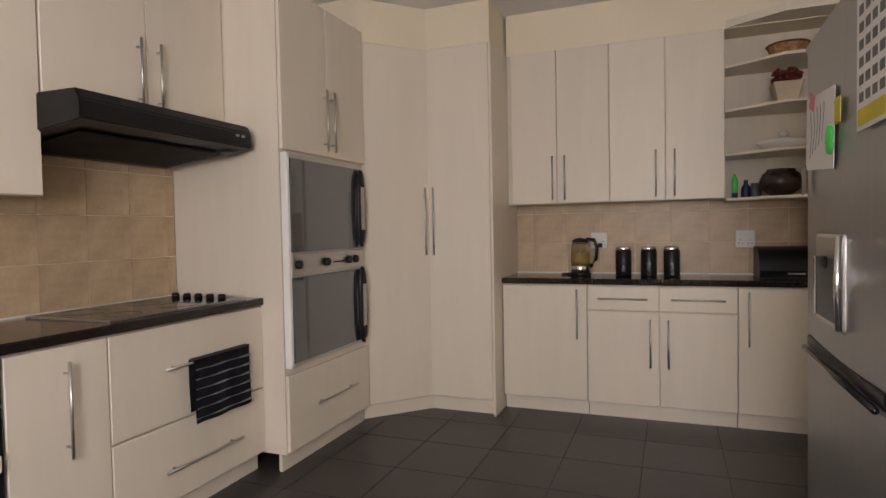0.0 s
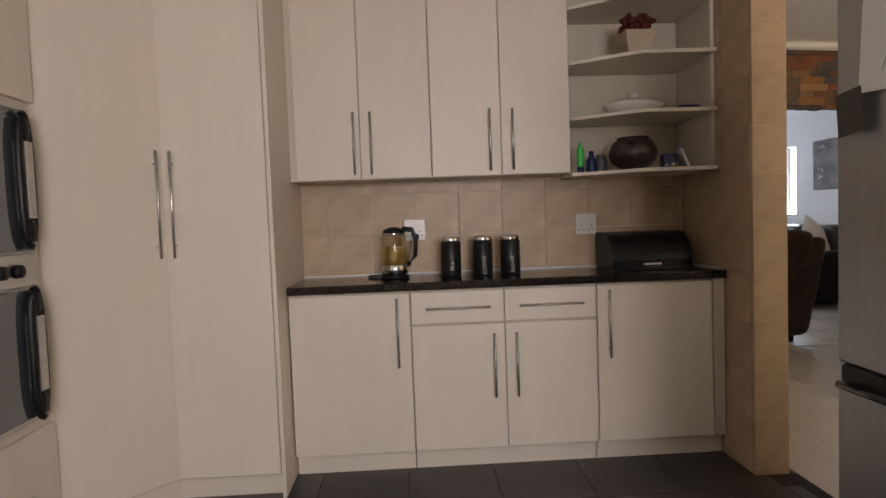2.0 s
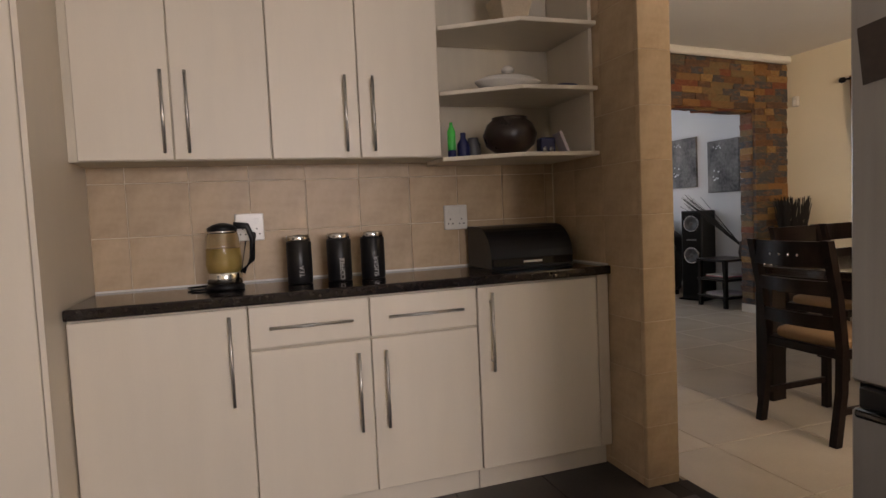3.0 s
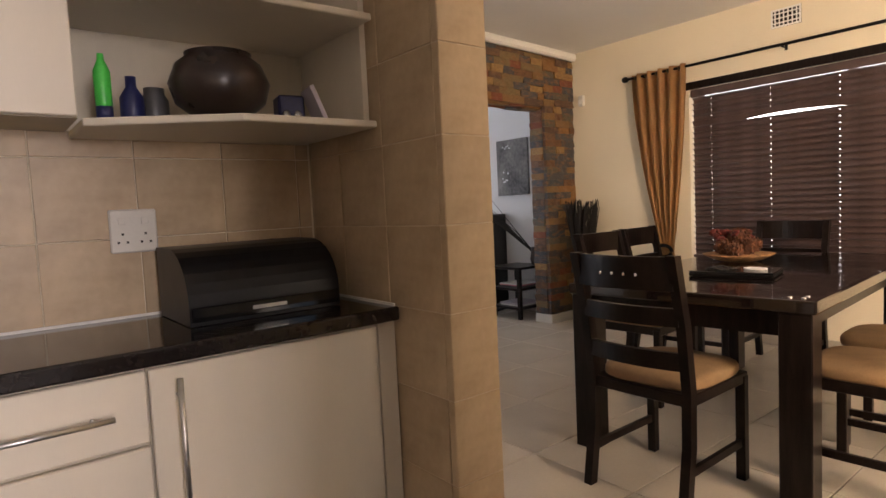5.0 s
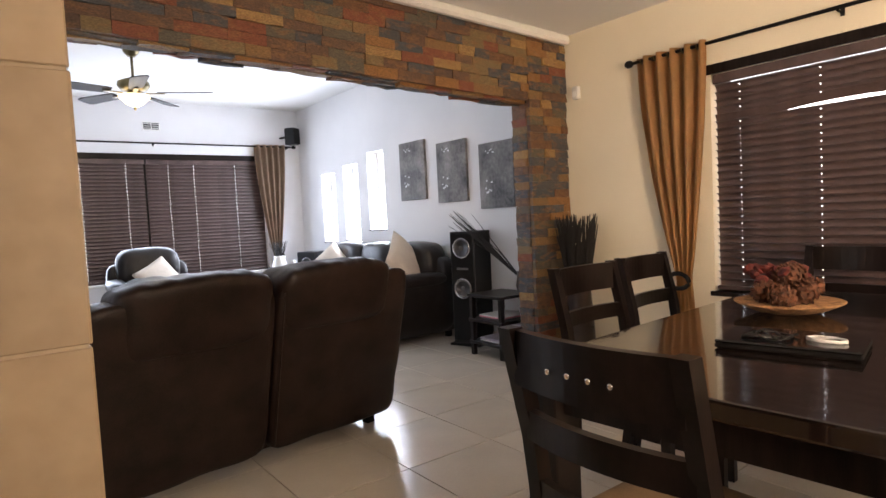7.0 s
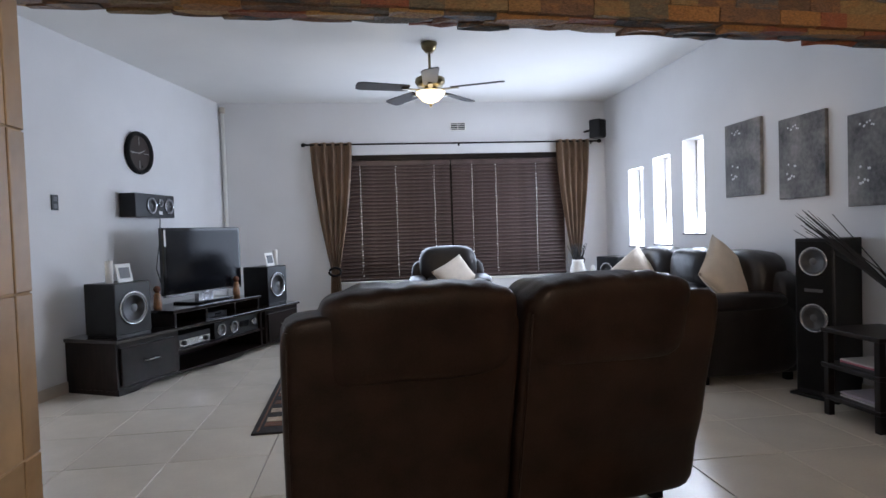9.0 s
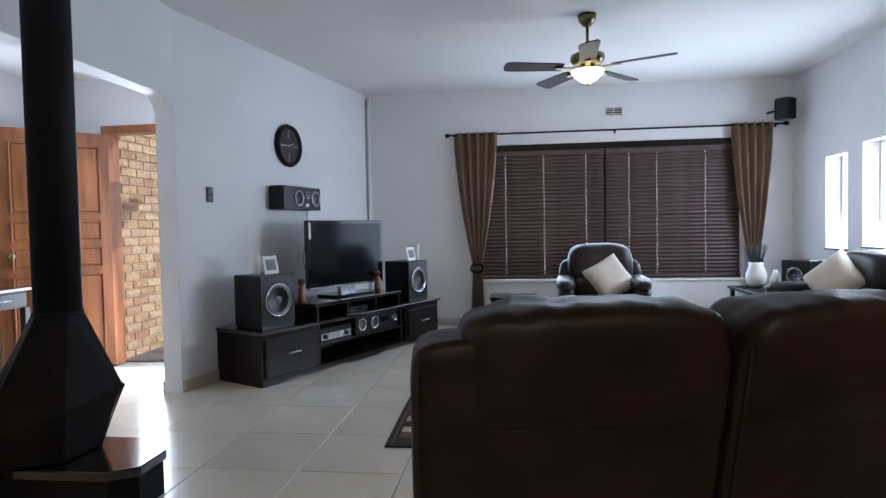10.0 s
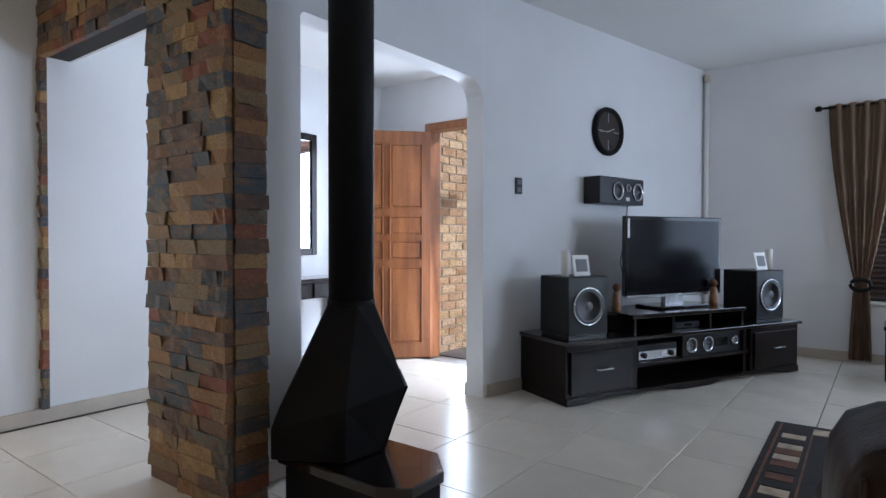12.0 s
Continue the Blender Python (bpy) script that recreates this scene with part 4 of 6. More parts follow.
part("lid", moved(lathe([(.126, .047), (.09, .066), (.04, .074), (.02, .076)], 28), Matrix.Diagonal((1.2, .8, 1, 1))), M_white_cer, tu, "", True)
part("knob", lathe([(.012, .076), (.026, .088), (.028, .10), (.016, .114)], 18), M_white_cer, tu, "", True)
one("cloth_case", puff(1.05, 3.94, SZ[1], 1.16, 4.04, SZ[1] + .03), M_blue, "small navy fabric case on the shelf", "case", smooth=True)
pl = thing("planter", pose(.87, 4.03, SZ[2]), "square tapered beige planter with dark red dried flowers", "planter")
pot = box((-.05, -.05, 0, .05, .05, .12))
for v in pot.verts:
    if v.co.z > .06:
        v.co.x *= 1.6
        v.co.y *= 1.6
bmesh.ops.bevel(pot, geom=pot.edges[:], offset=.004, segments=1, affect="EDGES")
part("pot", pot, M_beige_cer, pl)
rnd = random.Random(5)
part("dried_flower", join(*[moved(lathe([(.002, 0), (.014, .008), (.016, .016), (.004, .024)], 6), pose(rnd.uniform(-.07, .07), rnd.uniform(-.07, .07), .115 + rnd.uniform(0, .07), rnd.uniform(-40, 40), rnd.uniform(-40, 40), 0)) for k in range(70)]), M_red, pl, "dark red dried petals")
bk = thing("basket", pose(.88, 4.05, SZ[3]), "woven tan bowl on the top shelf", "basket")
part("bowl", lathe([(.06, 0), (.095, .03), (.11, .07), (.113, .075), (.10, .076)], 26), M_woven, bk, "", True)
part("rim", tube([(.112 * math.cos(a), .112 * math.sin(a), .077) for a in [k * math.pi / 12 for k in range(24)]], .006, 6, True), M_pinecone, bk, "darker woven rim", True)

# ---------------- dining ----------------
TM = pose(2.56, 3.33, 0, 0, 0, 4)           # table: x along its length, y across
tb = thing("dining_table", TM, "dark espresso dining table with a polished top and steel studs", "table")
part("tabletop", box((0, -.035, .725, 1.80, .98, .775), bevel=.008, seg=2), M_espresso_top, tb)
part("apron", box((.05, .05, .63, 1.75, .075, .724), (.05, .905, .63, 1.75, .93, .724), (.05, .076, .63, .075, .904, .724), (1.725, .076, .63, 1.75, .904, .724)), M_espresso, tb)
for x, y in ((.01, -.02), (1.68, -.02), (.01, .86), (1.68, .86)):
    part("leg", box((x, y, 0, x + .11, y + .11, .724), bevel=.004), M_espresso, tb)
    for dx, dy in ((.035, .035), (.08, .035), (.035, .08)):
        part("stud", lathe([(.009, .7755), (.008, .779), (.003, .780)], 10, Matrix.Translation((x + dx, y + dy, 0))), M_chrome, tb, "small steel stud", True)


def dining_chair(m):
    """Seat towards +y from the back; origin between the back legs."""
    c = thing("dining_chair", m, "dark espresso wooden dining chair with a tan suede seat", "chair", "chairs round the dining table")
    def rail(z0, z1, bow, y):
        bm = bmesh.new()
        v = []
        for i in range(13):
            u = i / 12 * 2 - 1
            yy = y - bow * (1 - u * u)
            v.append([bm.verts.new((u * .2, yy + a, z)) for a, z in ((-.011, z0), (.011, z0), (.011, z1), (-.011, z1))])
        for a, b in zip(v, v[1:]):
            for k in range(4):
                bm.faces.new((a[k], a[(k + 1) % 4], b[(k + 1) % 4], b[k]))
        bm.faces.new(v[0][::-1]), bm.faces.new(v[-1])
        bmesh.ops.recalc_face_normals(bm, faces=bm.faces[:])
        return bm
    for s in (-1, 1):
        bm = bmesh.new()
        v = []
        for z, y in ((0, -.04), (.25, 0), (.46, .005), (.70, -.025), (.955, -.085)):
            v.append([bm.verts.new((s * .205 + dx, y + dy, z)) for dx, dy in ((-.018, -.02), (.018, -.02), (.018, .02), (-.018, .02))])
        for a, b in zip(v, v[1:]):
            for k in range(4):
                bm.faces.new((a[k], a[(k + 1) % 4], b[(k + 1) % 4], b[k]))
        bm.faces.new(v[0][::-1]), bm.faces.new(v[-1])
        bmesh.ops.recalc_face_normals(bm, faces=bm.faces[:])
        part("back_leg", bm, M_espresso, c)
        part("leg", box((s * .20 - .019, .40, 0, s * .20 + .019, .438, .43), bevel=.003), M_espresso, c)
        part("stretcher", box((s * .20 - .009, .0, .14, s * .20 + .009, .40, .17)), M_espresso, c)
    part("top_rail", rail(.83, .95, .03, -.07), M_espresso, c)
    for k in range(4):
        part("stud", moved(lathe([(.007, 0), (.006, .004), (.002, .005)], 10), pose(-.075 + .05 * k, -.07 - .03 * .95 - .011, .885, 90, 0, 0)), M_chrome, c, "small steel stud", True)
    part("back_slat", rail(.70, .765, .03, -.04), M_espresso, c)
    part("back_slat", rail(.535, .60, .03, -.012), M_espresso, c)
    part("seat_frame", box((-.215, -.005, .40, .215, .44, .445), bevel=.004), M_espresso, c)
    part("seat", puff(-.215, .01, .43, .215, .465, .50, 4, 8), M_suede, c, "tan suede seat pad", True)
    return c
ch = dining_chair(pose(2.275, 3.81, 0, 0, 0, -90))
copy_thing(ch, pose(4.62, 4.17, 0, 0, 0, 92))
copy_thing(ch, pose(3.40, 4.72, 0, 0, 0, 182))
copy_thing(ch, pose(3.93, 4.78, 0, 0, 0, 185))
copy_thing(ch, pose(3.02, 2.99, 0, 0, 0, 2))
copy_thing(ch, pose(3.56, 3.04, 0, 0, 0, 3))

bw = thing("fruit_bowl", pose(3.66, 4.06, .777), "shallow clay bowl of pine cones and dried red flowers", "bowl")
part("bowl", lathe([(.07, 0), (.12, .012), (.18, .04), (.185, .045), (.17, .046)], 30), M_woven, bw, "", True)
def cone(seed):
    r = random.Random(seed)
    bms = [lathe([(.01, -.05), (.036, -.02), (.038, .01), (.02, .045), (.004, .06)], 10)]
    for k in range(46):
        a, f = k * 2.4, k / 46
        rad = .038 * math.sin(.35 + f * 2.5)
        bms.append(moved(box((-.008, -.004, -.003, .008, .010, .003)), pose(rad * math.cos(a), rad * math.sin(a), -.05 + .105 * f, 0, 25, 0) @ Matrix.Rotation(a - math.pi / 2, 4, "Z")))
    return join(*bms)
first = part("pine_cone", cone(1), M_pinecone, bw, "brown pine cone")
first.matrix_local = pose(.07, -.04, .085, 70, 20, 0)
for k, (x, y, z) in enumerate(((-.05, -.07, .08), (-.08, .04, .085), (.02, .08, .085), (0, 0, .13), (.11, .03, .08), (-.12, -.03, .075), (-.03, -.02, .145))):
    o = new("pine_cone", first.data)
    o.parent = bw
    o.matrix_local = pose(x, y, z, 50 + 40 * k, 30 * k, 65 * k)
rr = random.Random(3)
part("dried_flower", join(*[moved(lathe([(.003, 0), (.022, .012), (.026, .022), (.006, .034)], 7), pose(.03 + rr.uniform(-.11, .11), rr.uniform(-.03, .12), .11 + rr.uniform(0, .045), rr.uniform(-60, 60), rr.uniform(-60, 60), 0)) for k in range(26)]), M_red, bw, "dark red dried petals")
lp = thing("laptop", pose(3.13, 3.83, .777, 0, 0, 12), "closed black laptop on the dining table", "laptop")
part("base", box((-.12, -.18, 0, .12, .18, .014), bevel=.004), M_blackmatt, lp)
part("lid", box((-.12, -.18, .0145, .12, .18, .024), bevel=.004), M_blackgloss, lp)
pts = [(3.10 + .05 * math.cos(a * 1.3) * (1 + .2 * math.sin(a * .7)), 3.88 + .06 * math.sin(a), .806 + .004 * math.sin(a * 3)) for a in [k * .35 for k in range(60)]]
one("charger_cable", tube(pts, .004, 6), M_black, "coiled black charger cable on the laptop", "cable", smooth=True)
pts = [(3.13 + .025 * math.cos(a), 3.74 + .05 * math.sin(a), .807 + .003 * math.sin(a * 2.3)) for a in [k * .4 for k in range(44)]]
one("charger_cable", tube(pts, .003, 6), M_paper, "coiled white cable on the laptop", "cable", smooth=True)

def twigs(parent, n, z0, z1, r0, r1, seed, material=None, rad=.004, lean=0.0):
    r = random.Random(seed)
    for k in range(n):
        a = r.uniform(0, 2 * math.pi)
        q = r.uniform(.2, 1) ** .5
        dz = r.uniform(.82, 1)
        part("twig", tube([(r0 * q * math.cos(a), r0 * q * math.sin(a), z0), (lean * .4 + (r0 + r1) * .5 * q * math.cos(a), (r0 + r1) * .5 * q * math.sin(a), z0 + (z1 - z0) * .5 * dz), (lean + r1 * q * math.cos(a + .2), r1 * q * math.sin(a + .2), z0 + (z1 - z0) * dz)], [rad, rad * .8, rad * .45], 5), material or M_twig, parent)
vs = thing("floor_vase", pose(4.76, 5.98, 0), "tall dark floor vase packed with black sticks", "vase")
part("vase", lathe([(.10, 0), (.12, .03), (.10, .4), (.085, .62), (.095, .66)], 20), M_brown_cer, vs, "", True)
twigs(vs, 90, .62, 1.17, .07, .16, 8, rad=.008)

def vent(name, m, w, h, rows, cols, label):
    v = thing(name, m, label, "air vent")
    part("plate", box((0, -.004, 0, w, 0, h)), M_blackmatt, v)
    part("frame", box((0, -.009, 0, w, -.0045, .012), (0, -.009, h - .012, w, -.0045, h), (0, -.009, .012, .012, -.0045, h - .012), (w - .012, -.009, .012, w, -.0045, h - .012)), M_plaster, v)
    for k in range(1, rows):
        part("bar", box((.012, -.0088, h * k / rows - .004, w - .012, -.0046, h * k / rows + .004)), M_plaster, v)
    for k in range(1, cols):
        part("bar", box((w * k / cols - .004, -.0084, .012, w * k / cols + .004, -.0047, h - .012)), M_plaster, v)
vent("air_vent", RE @ pose(-4.42, -.001, 2.33), .2, .13, 4, 7, "small cream grid air vent high on the wall")
vent("air_vent", pose(2.90, NY - .001, 2.48), .21, .11, 4, 2, "small white louvred air vent above the window")
sn = thing("alarm_sensor", pose(EX - .001, 6.12, 2.10), "small white alarm sensor in the corner", "sensor")
part("case", box((-.045, -.03, -.05, 0, .03, .05), bevel=.012, seg=2), M_white_cer, sn)
part("lens", box((-.047, -.018, -.03, -.0455, .018, .01)), M_plaster, sn)

# ---------------- lounge ----------------
def recliner_sofa(name, m, seats, w, label, cushion_back=.93, group="", mat_=None, deep=.88):
    """Back along y=0, seats towards +y; x across."""
    s = thing(name, m, label, "sofa" if seats > 1 else "armchair", group)
    mt = mat_ or M_leather
    arm = .17
    part("base", box((.03, .05, .06, w - .03, deep - .06, .30), bevel=.03, seg=2), mt, s)
    part("back_frame", puff(.015, 0.0, .07, w - .015, .20, .83, 7, 10), mt, s, "", True)
    sw = (w - 2 * arm) / seats
    for k in range(seats):
        x0 = arm + k * sw
        e0 = .06 if k == 0 else 0
        e1 = .06 if k == seats - 1 else 0
        part("backrest", puff(x0 - e0 + .004, .0, .52, x0 + sw + e1 - .004, .34, cushion_back, 3.4, 12, .03, 3 + k), mt, s, "", True)
        part("backrest_lower", puff(x0 + .006, .14, .36, x0 + sw - .006, .40, .66, 3.6, 9, .02, 9 + k), mt, s, "", True)
        part("seat", puff(x0 + .004, .20, .24, x0 + sw - .004, deep, .46, 4, 10, .02, 5 + k), mt, s, "", True)
        part("footrest", box((x0 + .01, deep - .058, .07, x0 + sw - .01, deep - .01, .27), bevel=.02, seg=2), mt, s)
    for x in (0, w - arm):
        part("arm", puff(x, .04, .06, x + arm, deep - .02, .60, 5, 10), mt, s, "", True)
        part("arm_pad", puff(x - .015, .10, .52, x + arm + .015, deep, .66, 3, 10, .02, x), mt, s, "", True)
    for x in (.06, w - .1):
        for y in (.08, deep - .14):
            part("foot", box((x, y, 0, x + .05, y + .05, .062)), M_blackmatt, s)
    return s
def loveseat(m, w=1.65, deep=.68):
    """Two reclining seats whose backs lean out behind; back foot along y=0, seats towards +y."""
    s = thing("loveseat", m, "two-seat dark brown leather recliner sofa with padded headrests", "sofa")
    def lean(bm, seed):
        for v in bm.verts:
            v.co.y -= .21 * max(0, v.co.z - .08) / .85
            v.co.z += .010 * noise.noise(Vector((v.co.x * 4 + seed, v.co.y * 6, v.co.z * 5)))
        return bm
    half = w / 2
    part("base", box((.05, .08, .06, w - .05, deep - .06, .30), bevel=.03, seg=2), M_leather, s)
    for k in range(2):
        x0, x1 = k * half + .007, (k + 1) * half - .007
        panel = puff(x0, 0, .07, x1, .20, .925, 13, 16, .004, 4 + k)
        for v in panel.verts:                     # a slack fold where the cover is pulled round the frame
            v.co.y += .006 * math.sin(v.co.z * 19 + 3 * k) * max(0, 1 - abs(v.co.z - .3) / .25)
        p = part("back_panel", lean(panel, k), M_leather, s, "", True)
        hx0, hx1 = (x0 + .125, x1 - .004) if k == 0 else (x0 + .004, x1 - .125)
        head = puff(hx0, -.022, .66, hx1, .30, 1.005, 5.5, 22, .012, 8 + k)
        for v in head.verts:                      # puckered leather along the crown
            f = max(0, (v.co.z - .86) / .155)
            v.co.z += .016 * f * noise.noise(Vector((v.co.x * 16, v.co.y * 5, 3 + k))) - .02 * f * ((v.co.x - hx0) / (hx1 - hx0) - .5) ** 2 * 4
        part("headrest", lean(head, k + 5), M_leather, s, "creased padded headrest", True)
        part("piping", tube([(x0 + .02, -.004 - .21 * (z - .08) / .85, z) for z in (.10, .3, .5, .7, .88)], .004, 6), M_leather, p, "", True)
        sx0, sx1 = (x0 + .14, x1) if k == 0 else (x0, x1 - .14)
        part("backrest", puff(sx0, .12, .40, sx1, .40, .74, 3.6, 9, .02, 9 + k), M_leather, s, "", True)
        part("seat", puff(sx0, .24, .24, sx1, deep, .46, 4, 10, .02, 5 + k), M_leather, s, "", True)
        part("footrest", box((sx0 + .01, deep - .058, .07, sx1 - .01, deep - .01, .27), bevel=.02, seg=2), M_leather, s)
    for x in (.035, w - .185):
        part("arm", puff(x, .06, .06, x + .15, deep - .02, .57, 5, 10), M_leather, s, "", True)
        part("arm_pad", puff(x - .005, .12, .48, x + .155, deep, .62, 3, 10, .02, x), M_leather, s, "", True)
    for x in (.08, w - .13):
        for y in (.10, deep - .14):
            part("foot", box((x, y, 0, x + .05, y + .05, .062)), M_blackmatt, s)
    return s
loveseat(pose(1.498, 5.787, 0, 0, 0, 8.7))
recliner_sofa("sofa", pose(4.96, 7.66, 0, 0, 0, 90), 3, 2.28, "three-seat black-brown leather sofa along the wall", .95, mat_=M_leather2)
recliner_sofa("armchair", pose(3.22, 11.02, 0, 0, 0, 176), 1, .92, "single black-brown leather recliner armchair before the window", 1.0, mat_=M_leather2)
def cushion(m, label, size=.43):
    bm = bmesh.new()
    bmesh.ops.create_grid(bm, x_segments=14, y_segments=14, size=size / 2)
    h = size / 2
    for v in bm.verts:
        u, w = v.co.x / h, v.co.y / h
        v.co.z = .075 * (max(0, 1 - u ** 4) * max(0, 1 - w ** 4)) ** .5
        k = 1 - .06 * (1 - abs(u * w))
        v.co.x *= k
        v.co.y *= k
    top = bm.verts[:]
    geo = bmesh.ops.duplicate(bm, geom=bm.faces[:] + bm.edges[:] + bm.verts[:])
    dv = [g for g in geo["geom"] if isinstance(g, bmesh.types.BMVert)]
    for v in dv:
        v.co.z = -v.co.z
    bmesh.ops.reverse_faces(bm, faces=[g for g in geo["geom"] if isinstance(g, bmesh.types.BMFace)])
    bmesh.ops.remove_doubles(bm, verts=bm.verts[:], dist=.0005)
    c = thing("cushion", m, label, "cushion", "ivory scatter cushions")
    part("cover", bm, M_cushion, c, "", True)
    hh = h * .999
    part("piping", tube([(-hh, -hh, 0), (0, -hh * .94, 0), (hh, -hh, 0), (hh * .94, 0, 0), (hh, hh, 0), (0, hh * .94, 0), (-hh, hh, 0), (-hh * .94, 0, 0)], .004, 6, True), M_cushion, c, "", True)
cushion(pose(4.52, 7.95, .77, 0, 0, 25) @ pose(0, 0, 0, 66, 0, 0) @ pose(0, 0, 0, 0, 0, 40), "ivory square cushion leaning on the sofa arm", .48)
cushion(pose(4.50, 9.55, .70, 0, 0, -60) @ pose(0, 0, 0, 68, 0, 0) @ pose(0, 0, 0, 0, 0, 45), "ivory square cushion at the sofa's far end", .40)
cushion(pose(2.80, 10.52, .64, 0, 0, 6) @ pose(0, 0, 0, 62, 0, 0) @ pose(0, 0, 0, 0, 0, 30), "ivory square cushion in the armchair", .42)

# tower speaker, stand and twigs by the east wall
def driver(parent, m, r, name="driver"):
    d = part(name, moved(lathe([(r, 0), (r, .008), (r * .93, .012), (r * .9, .004)], 32), m), M_silver, parent, "silver speaker ring", True)
    part("cone", moved(lathe([(r * .89, .005), (r * .80, .009), (r * .72, .003), (r * .35, -.012), (r * .34, -.002), (r * .2, .008), (.002, .011)], 32), m), M_gunmetal, d, "dark grey cone", True)
    return d
ts = thing("tower_speaker", pose(4.83, 7.31, 0, 0, 0, -72), "tall black floor-standing speaker with two round drivers", "speaker")
part("cabinet", box((-.13, -.15, .02, .13, .15, 1.05), bevel=.006), M_black, ts)
part("plinth", box((-.16, -.18, 0, .16, .17, .02), bevel=.004), M_blackmatt, ts)
part("front_panel", box((-.115, -.156, .05, .115, -.1505, 1.03), bevel=.002), M_blackmatt, ts)
for z in (.90, .53):
    driver(ts, pose(0, -.157, z, 90, 0, 0), .095)
part("badge", box((-.06, -.160, .70, .06, -.1565, .72)), M_gunmetal, ts)
st = thing("magazine_stand", pose(4.70, 6.78, 0), "low dark wooden rack with magazines inside", "rack")
for x, y in ((-.19, -.2), (.15, -.2), (-.19, .16), (.15, .16)):
    part("post", box((x, y, 0, x + .04, y + .04, .50), bevel=.003), M_espresso, st)
for z in (.10, .29, .50):
    part("shelf_board", box((-.20, -.21, z, .20, .21, z + .025), bevel=.003), M_espresso, st)
for k, (m_, zz) in enumerate(((M_paper, .126), (M_lilac, .142), (M_gunmetal, .316), (M_pink, .330), (M_paper, .340))):
    one("magazine", box((4.55, 6.62, zz, 4.85, 6.90, zz + .010 + .003 * (k % 2)), bevel=.001), m_, "magazine lying in the low rack", "magazine", "stacked magazines")
tv_ = thing("twig_vase", pose(4.82, 6.63, .526), "slim dark vase with long leaning black twigs", "vase")
part("vase", lathe([(.05, 0), (.06, .06), (.045, .16), (.05, .18)], 18), M_brown_cer, tv_, "", True)
for k in range(26):
    r = random.Random(k)
    a, b = r.uniform(-.06, .06), r.uniform(.55, .80)
    part("twig", tube([(0, 0, .1), (-.05 + a * .4, b * .42, .34), (-.12 + a, b, .66 + r.uniform(-.10, .06))], [.005, .004, .002], 5), M_twig, tv_)

for k, (y0, y1, z0, z1) in enumerate(((8.175, 8.65, 1.39, 2.02), (7.49, 7.96, 1.335, 1.94), (6.84, 7.30, 1.25, 1.85))):
    pc = thing("picture", pose(EX - .001, 0, 0), "dark charcoal canvas print of pale blossom on the wall", "picture", "three canvas prints")
    part("canvas", box((-.03, y0, z0, 0, y1, z1), bevel=.003), M_picture, pc)
    r = random.Random(4)
    w, h = y1 - y0, z1 - z0
    bl = [moved(lathe([(.002, 0), (.010, .0006), (.004, .001)], 7), pose(-.0302, y1 - w * (.18 + r.uniform(0, .22)), z0 + h * (.22 + r.uniform(0, .22)), 0, -90, 0)) for j in range(9)]
    bl += [moved(lathe([(.002, 0), (.008, .0006), (.003, .001)], 7), pose(-.0302, y1 - w * (.1 + r.uniform(0, .4)), z0 + h * (.84 + r.uniform(0, .06)), 0, -90, 0)) for j in range(7)]
    part("blossom", join(*bl), M_paper, pc, "pale blossom marks")
    for rr_ in (.07, .05):
        part("printed_ring", tube([(-.0303, y0 + w * .3 + rr_ * math.cos(a), z0 + h * .4 + rr_ * math.sin(a)) for a in [q * math.pi / 12 for q in range(24)]], .0012, 4, True), M_gunmetal, pc)
ws = thing("wall_speaker", pose(4.80, 11.15, 2.44, 0, 0, 35), "small black surround speaker on a wall bracket", "speaker")
part("cabinet", box((-.08, -.08, -.12, .08, .08, .12), bevel=.02, seg=2), M_black, ws)
part("grille", box((-.07, -.085, -.11, .07, -.0805, .11), bevel=.002), M_blackmatt, ws)
part("bracket", tube([(0, .07, 0), (.06, .24, .0)], .014), M_black, ws)
cs = thing("corner_table", pose(4.55, 10.75, 0), "low dark corner table beside the window", "table")
part("tabletop", box((-.36, -.40, .46, .36, .40, .49), bevel=.004), M_espresso, cs)
for x in (-.34, .30):
    for y in (-.38, .34):
        part("leg", box((x, y, 0, x + .04, y + .04, .46)), M_espresso, cs)
sb = thing("speaker_box", pose(4.72, 10.52, .491, 0, 0, -60), "black cube loudspeaker on the corner table", "speaker")
part("cabinet", box((-.15, -.15, 0, .15, .15, .32), bevel=.006), M_black, sb)
driver(sb, pose(0, -.151, .16, 90, 0, 0), .09)
v2 = thing("vase", pose(4.42, 10.95, .491), "pale grey vase holding short dark sticks", "vase")
part("vase", lathe([(.06, 0), (.10, .05), (.105, .14), (.07, .24), (.08, .27)], 22), M_white_cer, v2, "", True)
twigs(v2, 24, .24, .48, .04, .13, 21, rad=.006)
one("bottle", lathe([(.05, 0), (.06, .02), (.06, .11), (.03, .16), (.02, .2)], 18), M_white_cer, "white round jar on the corner table", "jar", m=pose(4.55, 10.78, .491), smooth=True)

# rug
rg = thing("rug", pose(1.075, 7.33, 0, 0, 0, 1.5), "dark rug with a brown and sand patchwork border", "rug")
part("field", box((0, 0, 0, 2.1, 1.62, .012), bevel=.003), M_rug, rg)
for k in range(14):
    y = .12 + .098 * k
    part("border_patch", box((.06, y, .0121, .175, y + .085, .0145)), (M_rugband, M_rugpale, M_rug)[(k * 7 + k // 3) % 3], rg)
for k in range(18):
    x = .20 + .1 * k
    part("border_patch", box((x, 1.44, .0121, x + .085, 1.555, .0145)), (M_rugpale, M_rugband, M_rug)[(k * 5 + k // 4) % 3], rg)
part("border_line", box((.03, .03, .0122, .042, 1.59, .0142), (.195, .12, .0122, .205, 1.42, .0142)), M_rugband, rg)

